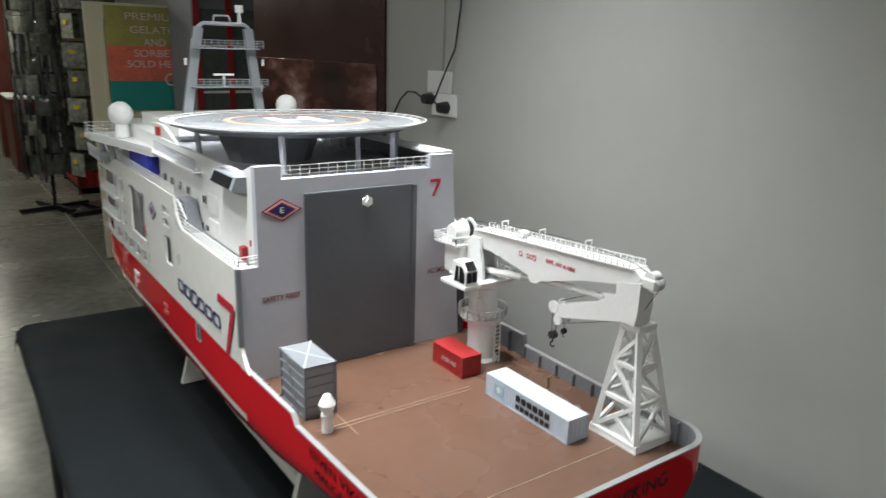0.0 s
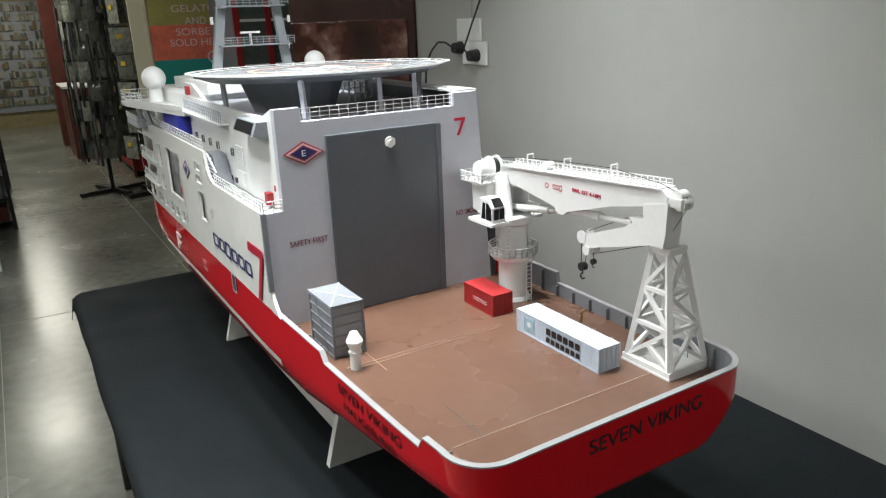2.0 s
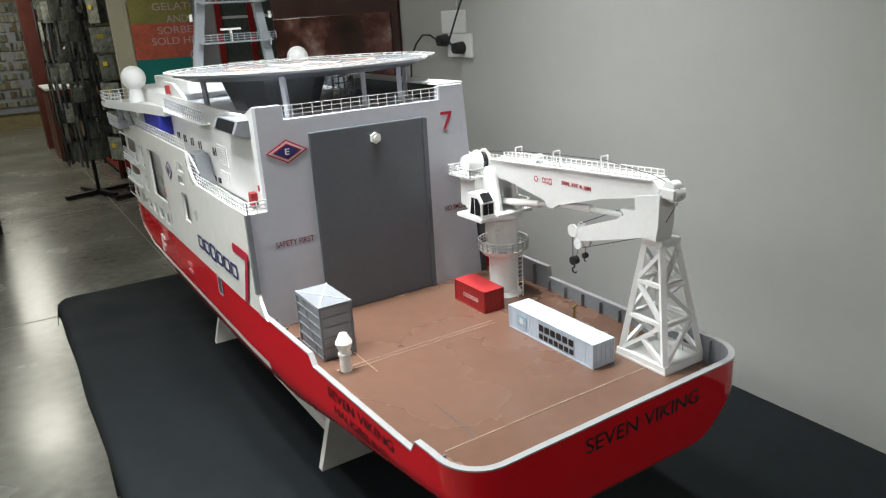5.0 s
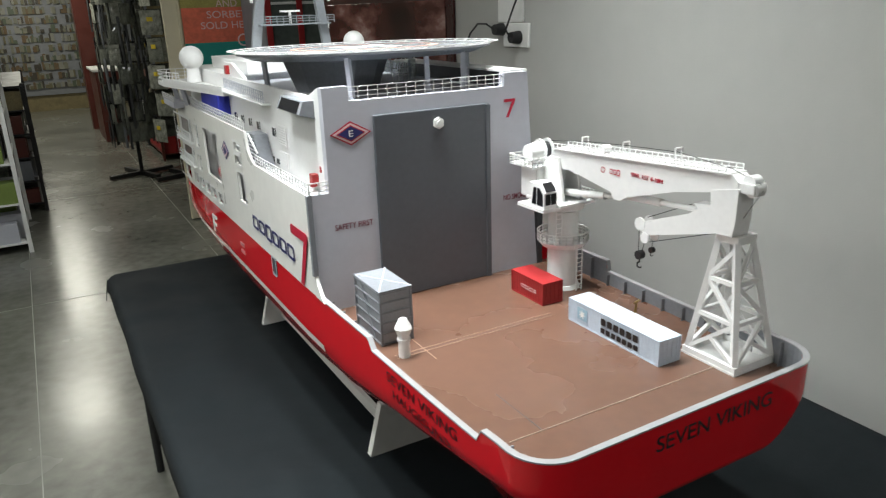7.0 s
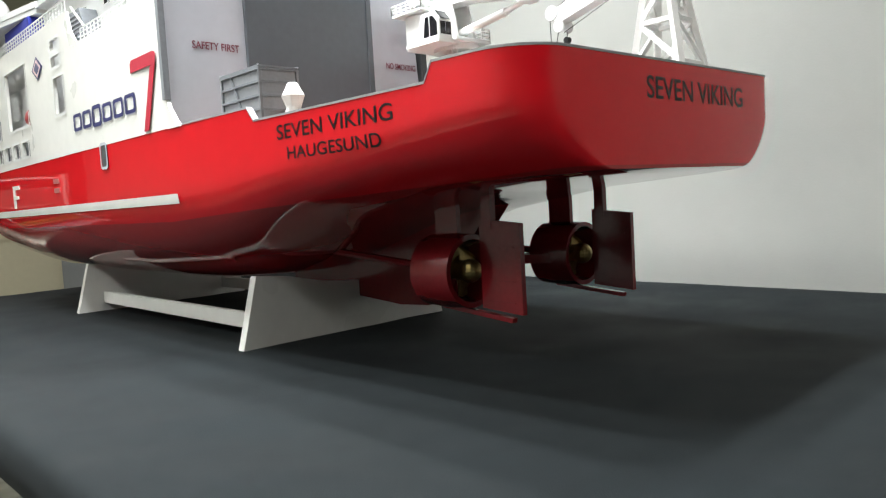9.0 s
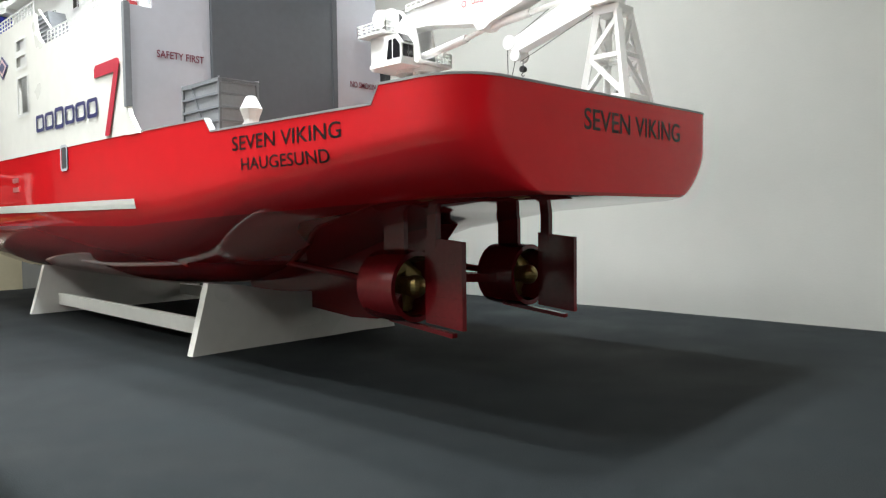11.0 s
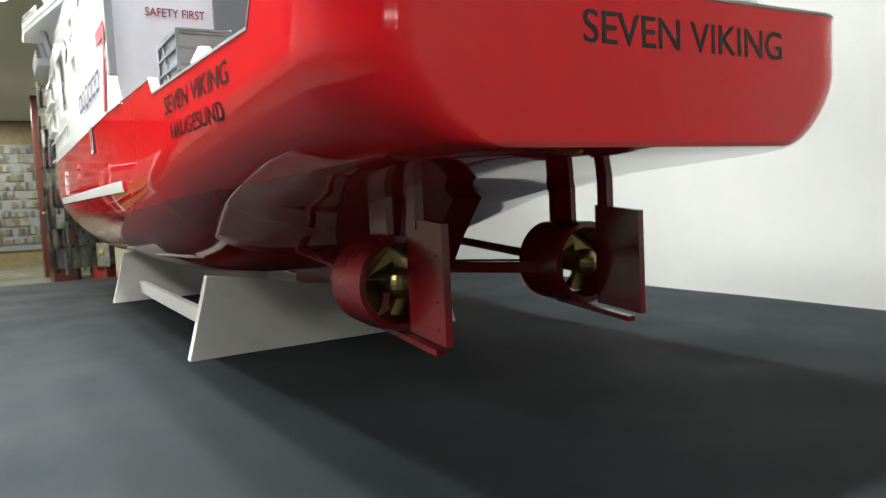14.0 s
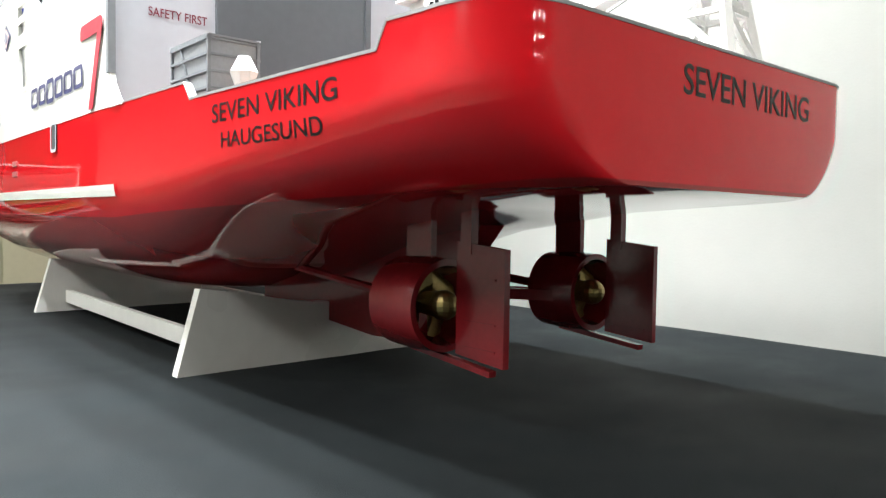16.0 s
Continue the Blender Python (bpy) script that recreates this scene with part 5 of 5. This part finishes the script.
# ---- beyond the table ----
def moulded_door():
    x0, x1, y = 0.29, 1.17, NORTH_Y - 0.02
    d = thing("panelled_door", (x0, y, 0), "cream panelled door with a brass knob and a poster", "door", kind="structure")
    d.name = "door_1"
    part("leaf", cube(x0, x1, y, y + 0.04, 0.01, 2.04, 0.003), CREAM, d)
    for a, b, c, e in ((x0 + 0.12, x1 - 0.12, 0.16, 0.86), (x0 + 0.12, x1 - 0.12, 1.08, 1.92)):
        bm = bmesh.new()
        for p, q in (((a, c), (b, c)), ((b, c), (b, e)), ((b, e), (a, e)), ((a, e), (a, c))):
            beam(bm, (p[0], y - 0.004, p[1]), (q[0], y - 0.004, q[1]), 0.022, 0.014)
        part("moulding", bm, CREAM, d)
    bm = bmesh.new()
    rod(bm, (x0 + 0.06, y, 1.0), (x0 + 0.06, y - 0.045, 1.0), 0.010, seg=12)
    ball(bm, (x0 + 0.06, y - 0.06, 1.0), 0.028, 16)
    rod(bm, (x0 + 0.06, y, 1.0), (x0 + 0.06, y - 0.006, 1.0), 0.032, seg=18)
    part("knob", bm, BRASS, d, "brass door knob", smooth=40)
    # poster in bands of colour
    p = thing("gelato_poster", (x0 + 0.5, y - 0.02, 1.15), "coral and teal ice cream poster on the door", "poster")
    px0, px1 = x0 + 0.14, x0 + 0.78
    part("olive_field", cube(px0, px1, y - 0.016, y - 0.012, 1.72, 2.02), OLIVE, p)
    part("coral_field", cube(px0, px1, y - 0.016, y - 0.012, 1.45, 1.72), CORAL, p)
    part("teal_field", cube(px0, px1, y - 0.016, y - 0.012, 1.22, 1.45), TEAL, p)
    for words, z, w in (("PREMIUM", 1.945, 0.42), ("GELATO", 1.845, 0.36), ("AND", 1.75, 0.17), ("SORBET", 1.665, 0.33), ("SOLD HERE", 1.582, 0.44)):
        lettering("poster_words", words, face_pose(px0 + 0.36, y - 0.018, z), w, 0.055, PINK, p, 0.001)
    ring_plate("poster_badge", face_pose(px0 + 0.47, y - 0.018, 1.46), circle(0.05, 24), circle(0.038, 24), PINK, p)


moulded_door()


def display_fridge():
    """A glass-fronted cabinet with red edges in the recess past the banner."""
    x0, x1, y0, y1 = 0.90, 1.72, 4.92, 5.58
    f = thing("display_fridge", ((x0 + x1) / 2, (y0 + y1) / 2, 0), "tall glass-fronted drinks fridge with red edge strips", "fridge")
    part("cabinet", cube(x0, x1, y0 + 0.03, y1, 0, 2.1, 0.01), MIDGREY, f)
    d = part("glass_door", cube(x0 + 0.04, x1 - 0.04, y0 + 0.005, y0 + 0.03, 0.2, 2.0), GREYGLASS, f)
    for x in (x0, x0 + 0.245, x1 - 0.05):
        part("red_strip", cube(x, x + 0.045, y0 - 0.004, y0 + 0.005, 0.15, 2.1), BOXRED, f)
    for i in range(5):
        part("shelf_edge", cube(x0 + 0.05, x1 - 0.05, y0 - 0.001, y0 + 0.004, 0.4 + 0.33 * i, 0.42 + 0.33 * i), PLASTIC, d)


display_fridge()

PACKS = [CLEAR, PALEBAG, CLEAR, DARK, KRAFT, GREYPAINT, MIDGREY, GREEN]


def packet_mesh(w, h):
    """A hanging packet: bulging bag with a card header and a hang hole."""
    bm = bmesh.new()
    g = bmesh.ops.create_grid(bm, x_segments=4, y_segments=5, size=0.5)
    for v in g["verts"]:
        x, y = v.co.x, v.co.y
        bulge = 0.012 * max(0, 1 - (2 * x) ** 2) * max(0, 1 - (2 * y) ** 2)
        v.co = Vector((x * w, -bulge, y * h))
    g2 = bmesh.ops.duplicate(bm, geom=bm.faces[:])
    for v in [e for e in g2["geom"] if isinstance(e, bmesh.types.BMVert)]:
        v.co.y = -v.co.y + 0.002
    box(bm, -w / 2, w / 2, -0.003, 0.004, h / 2, h / 2 + 0.035)
    me = bpy.data.meshes.new("packet")
    bm.to_mesh(me)
    bm.free()
    return me


PACKET_MESHES = []
for w, h in ((0.11, 0.17), (0.13, 0.15), (0.028, 0.30), (0.10, 0.10)):
    for m in PACKS:
        me = packet_mesh(w, h)
        me.materials.append(m)
        PACKET_MESHES.append(me)


BAGS = [me for i, me in enumerate(PACKET_MESHES) if i // len(PACKS) in (0, 1) and PACKS[i % len(PACKS)] in (CLEAR, PALEBAG)]
STRIPS = [me for i, me in enumerate(PACKET_MESHES) if i // len(PACKS) == 2 and PACKS[i % len(PACKS)] in (CLEAR, DARK, MIDGREY)] + [PACKET_MESHES[2 * len(PACKS) + 3]] * 5


BIGBAGS = []
for m in (CLEAR, PALEBAG, CLEAR):
    me = packet_mesh(0.21, 0.20)
    me.materials.append(m)
    BIGBAGS.append(me)
TAG = cube(-0.03, 0.03, -0.019, -0.016, 0.03, 0.07)
tag_mesh = bpy.data.meshes.new("price_tag")
TAG.to_mesh(tag_mesh)
TAG.free()
tag_mesh.materials.append(YELLOW)


def spinner_rack(x, y, height, rnd, label, meshes, count, gap=0.2):
    r = thing("spinner_rack", (x, y, 0), label, "display rack", "spinner racks")
    part("pole", rod(bmesh.new(), (x, y, 0.05), (x, y, height), 0.02, seg=12), BLACK, r)
    for a in range(0, 180, 90):
        c, s = math.cos(radians(a + 20)) * 0.36, math.sin(radians(a + 20)) * 0.36
        bm = bmesh.new()
        beam(bm, (x - c, y - s, 0.03), (x + c, y + s, 0.03), 0.05, 0.04)
        part("foot", bm, BLACK, r)
    tiers = int((height - 0.35) / gap)
    for k in range(tiers):
        z = height - 0.08 - k * gap
        bm = bmesh.new()
        for i in range(20):
            a0, a1 = 2 * math.pi * i / 20, 2 * math.pi * (i + 1) / 20
            beam(bm, (x + 0.22 * math.cos(a0), y + 0.22 * math.sin(a0), z), (x + 0.22 * math.cos(a1), y + 0.22 * math.sin(a1), z), 0.006)
        for i in range(10):
            a0 = 2 * math.pi * i / 10
            beam(bm, (x, y, z), (x + 0.28 * math.cos(a0), y + 0.28 * math.sin(a0), z), 0.005)
        part("hook_ring", bm, BLACK, r)
        for i in range(count):
            a0 = 2 * math.pi * (i + rnd.random() * 0.4) / count
            rr = 0.20 + 0.07 * rnd.random()
            ob = new("packet", rnd.choice(meshes))
            ob.parent = r
            ob.location = (rr * math.cos(a0), rr * math.sin(a0), z - 0.12 - 0.02 * rnd.random())
            ob.rotation_euler = (0, 0, a0 + math.pi / 2 + rnd.uniform(-0.3, 0.3))
            if meshes is BIGBAGS:
                tag = new("price_tag", tag_mesh)
                tag.parent = ob


rnd = random.Random(4)
spinner_rack(0.62, 7.5, 2.35, rnd, "black wire spinner rack hung with large clear bags with yellow tags", BIGBAGS, 7, 0.27)
spinner_rack(0.20, 7.9, 2.3, rnd, "black wire spinner rack beside the aisle hung with dark tools", STRIPS + BAGS[:3], 22)


def goods_shelf(x0, x1, y0, y1, h, tiers, rnd, face, label, frame_mat, colours):
    """An open shelf unit with boxes standing on each board; face: which way the goods look."""
    s = thing("shop_shelf", ((x0 + x1) / 2, (y0 + y1) / 2, 0), label, "shelf", "shop shelves")
    for x in (x0, x1):
        for y in (y0, y1):
            part("upright", cube(x - 0.015, x + 0.015, y - 0.015, y + 0.015, 0, h), frame_mat, s)
    for k in range(tiers + 1):
        z = 0.08 + (h - 0.1) * k / tiers
        part("board", cube(x0, x1, y0, y1, z - 0.012, z), frame_mat, s)
        if k == tiers:
            continue
        gap = (h - 0.1) / tiers
        along = y1 - y0 if face == "x" else x1 - x0
        p = 0.02
        while p < along - 0.1:
            w, hh = rnd.uniform(0.07, 0.16), gap * rnd.uniform(0.45, 0.85)
            if face == "x":
                bm = cube(x0 + 0.02, x1 - 0.01 - 0.05 * rnd.random(), y0 + p, y0 + p + w, z, z + hh, 0.003)
            else:
                bm = cube(x0 + p, x0 + p + w, y0 + 0.01 + 0.05 * rnd.random(), y1 - 0.02, z, z + hh, 0.003)
            bx = part("goods_box", bm, rnd.choice(colours), None)
            tagged(bx, "small packaged hobby goods on a shop shelf", "box", "shelf goods")
            p += w + rnd.uniform(0.005, 0.03)


goods_shelf(-1.5, -0.93, 5.45, 6.55, 1.3, 4, rnd, "x", "white shop shelf stacked with boxed goods", PLASTIC, [PLASTIC, CLEAR, GREEN, BLACK, MIDGREY, GREYPAINT])
goods_shelf(-1.45, -0.78, 6.8, 9.0, 1.15, 5, rnd, "x", "dark shop shelf of packaged hobby goods", BLACK, [KRAFT, CLEAR, CLEAR, MIDGREY, BROWN, GREYPAINT])
goods_shelf(0.55, 1.1, 8.6, 10.4, 1.0, 3, rnd, "y", "low wooden shelf holding boxed goods", BROWN, [KRAFT, PLASTIC, BOXRED, MIDGREY, PLASTIC])


def counter(x0, x1, y0, y1, h):
    c = thing("shop_counter", ((x0 + x1) / 2, y0, 0), "dark red-brown wooden shop counter", "counter")
    part("body", cube(x0, x1, y0, y1, 0, h - 0.03), BROWN, c)
    part("worktop", cube(x0 - 0.03, x1 + 0.03, y0 - 0.03, y1 + 0.03, h - 0.03, h, 0.004), PLASTIC, c)


counter(0.10, 0.42, 10.6, 11.6, 1.0)
part_col = thing("shop_column", (0.20, 12.2, 0), "dark brown square column in the shop", "column")
part("shaft", cube(0.06, 0.36, 12.1, 12.4, 0, CEIL), BROWN, part_col)


def peg_wall(rnd):
    """The far wall hung with rows of small packets."""
    y = 15.48
    s = thing("peg_wall", (-0.8, y, 0), "far peg wall crowded with small hanging packets", "display wall")
    part("board", cube(-2.8, 1.6, y - 0.015, y, 0.3, 2.3), MIDGREY, s)
    bm = bmesh.new()
    for i in range(1300):
        x, z = rnd.uniform(-2.7, 1.5), 0.42 + 0.17 * rnd.randint(0, 10) + 0.02 * rnd.random()
        w, h = rnd.uniform(0.03, 0.07), rnd.uniform(0.06, 0.15)
        prism(bm, [(x, z), (x + w, z), (x + w, z + h), (x, z + h)], "y", y - 0.034 - 0.008 * rnd.random(), y - 0.02)
    m = mat("packet_mix", (0.6, 0.5, 0.22), 0.4, vary=0.2)
    nt = m.node_tree
    g, hs = nt.nodes.new("ShaderNodeNewGeometry"), nt.nodes.new("ShaderNodeValToRGB")
    cols = ((0.13, 0.12, 0.07), (0.22, 0.22, 0.19), (0.05, 0.045, 0.035), (0.12, 0.08, 0.04), (0.08, 0.10, 0.07), (0.17, 0.17, 0.13))
    hs.color_ramp.interpolation = "CONSTANT"
    while len(hs.color_ramp.elements) < len(cols):
        hs.color_ramp.elements.new(0.5)
    for i, c in enumerate(cols):
        hs.color_ramp.elements[i].position = i / len(cols)
        hs.color_ramp.elements[i].color = (*c, 1)
    nt.links.new(g.outputs["Random Per Island"], hs.inputs[0])
    nt.links.new(hs.outputs[0], nt.nodes["Principled BSDF"].inputs["Base Color"])
    ob = part("packets", bm, m, s)
    ob["kind"] = "stuff"


peg_wall(rnd)
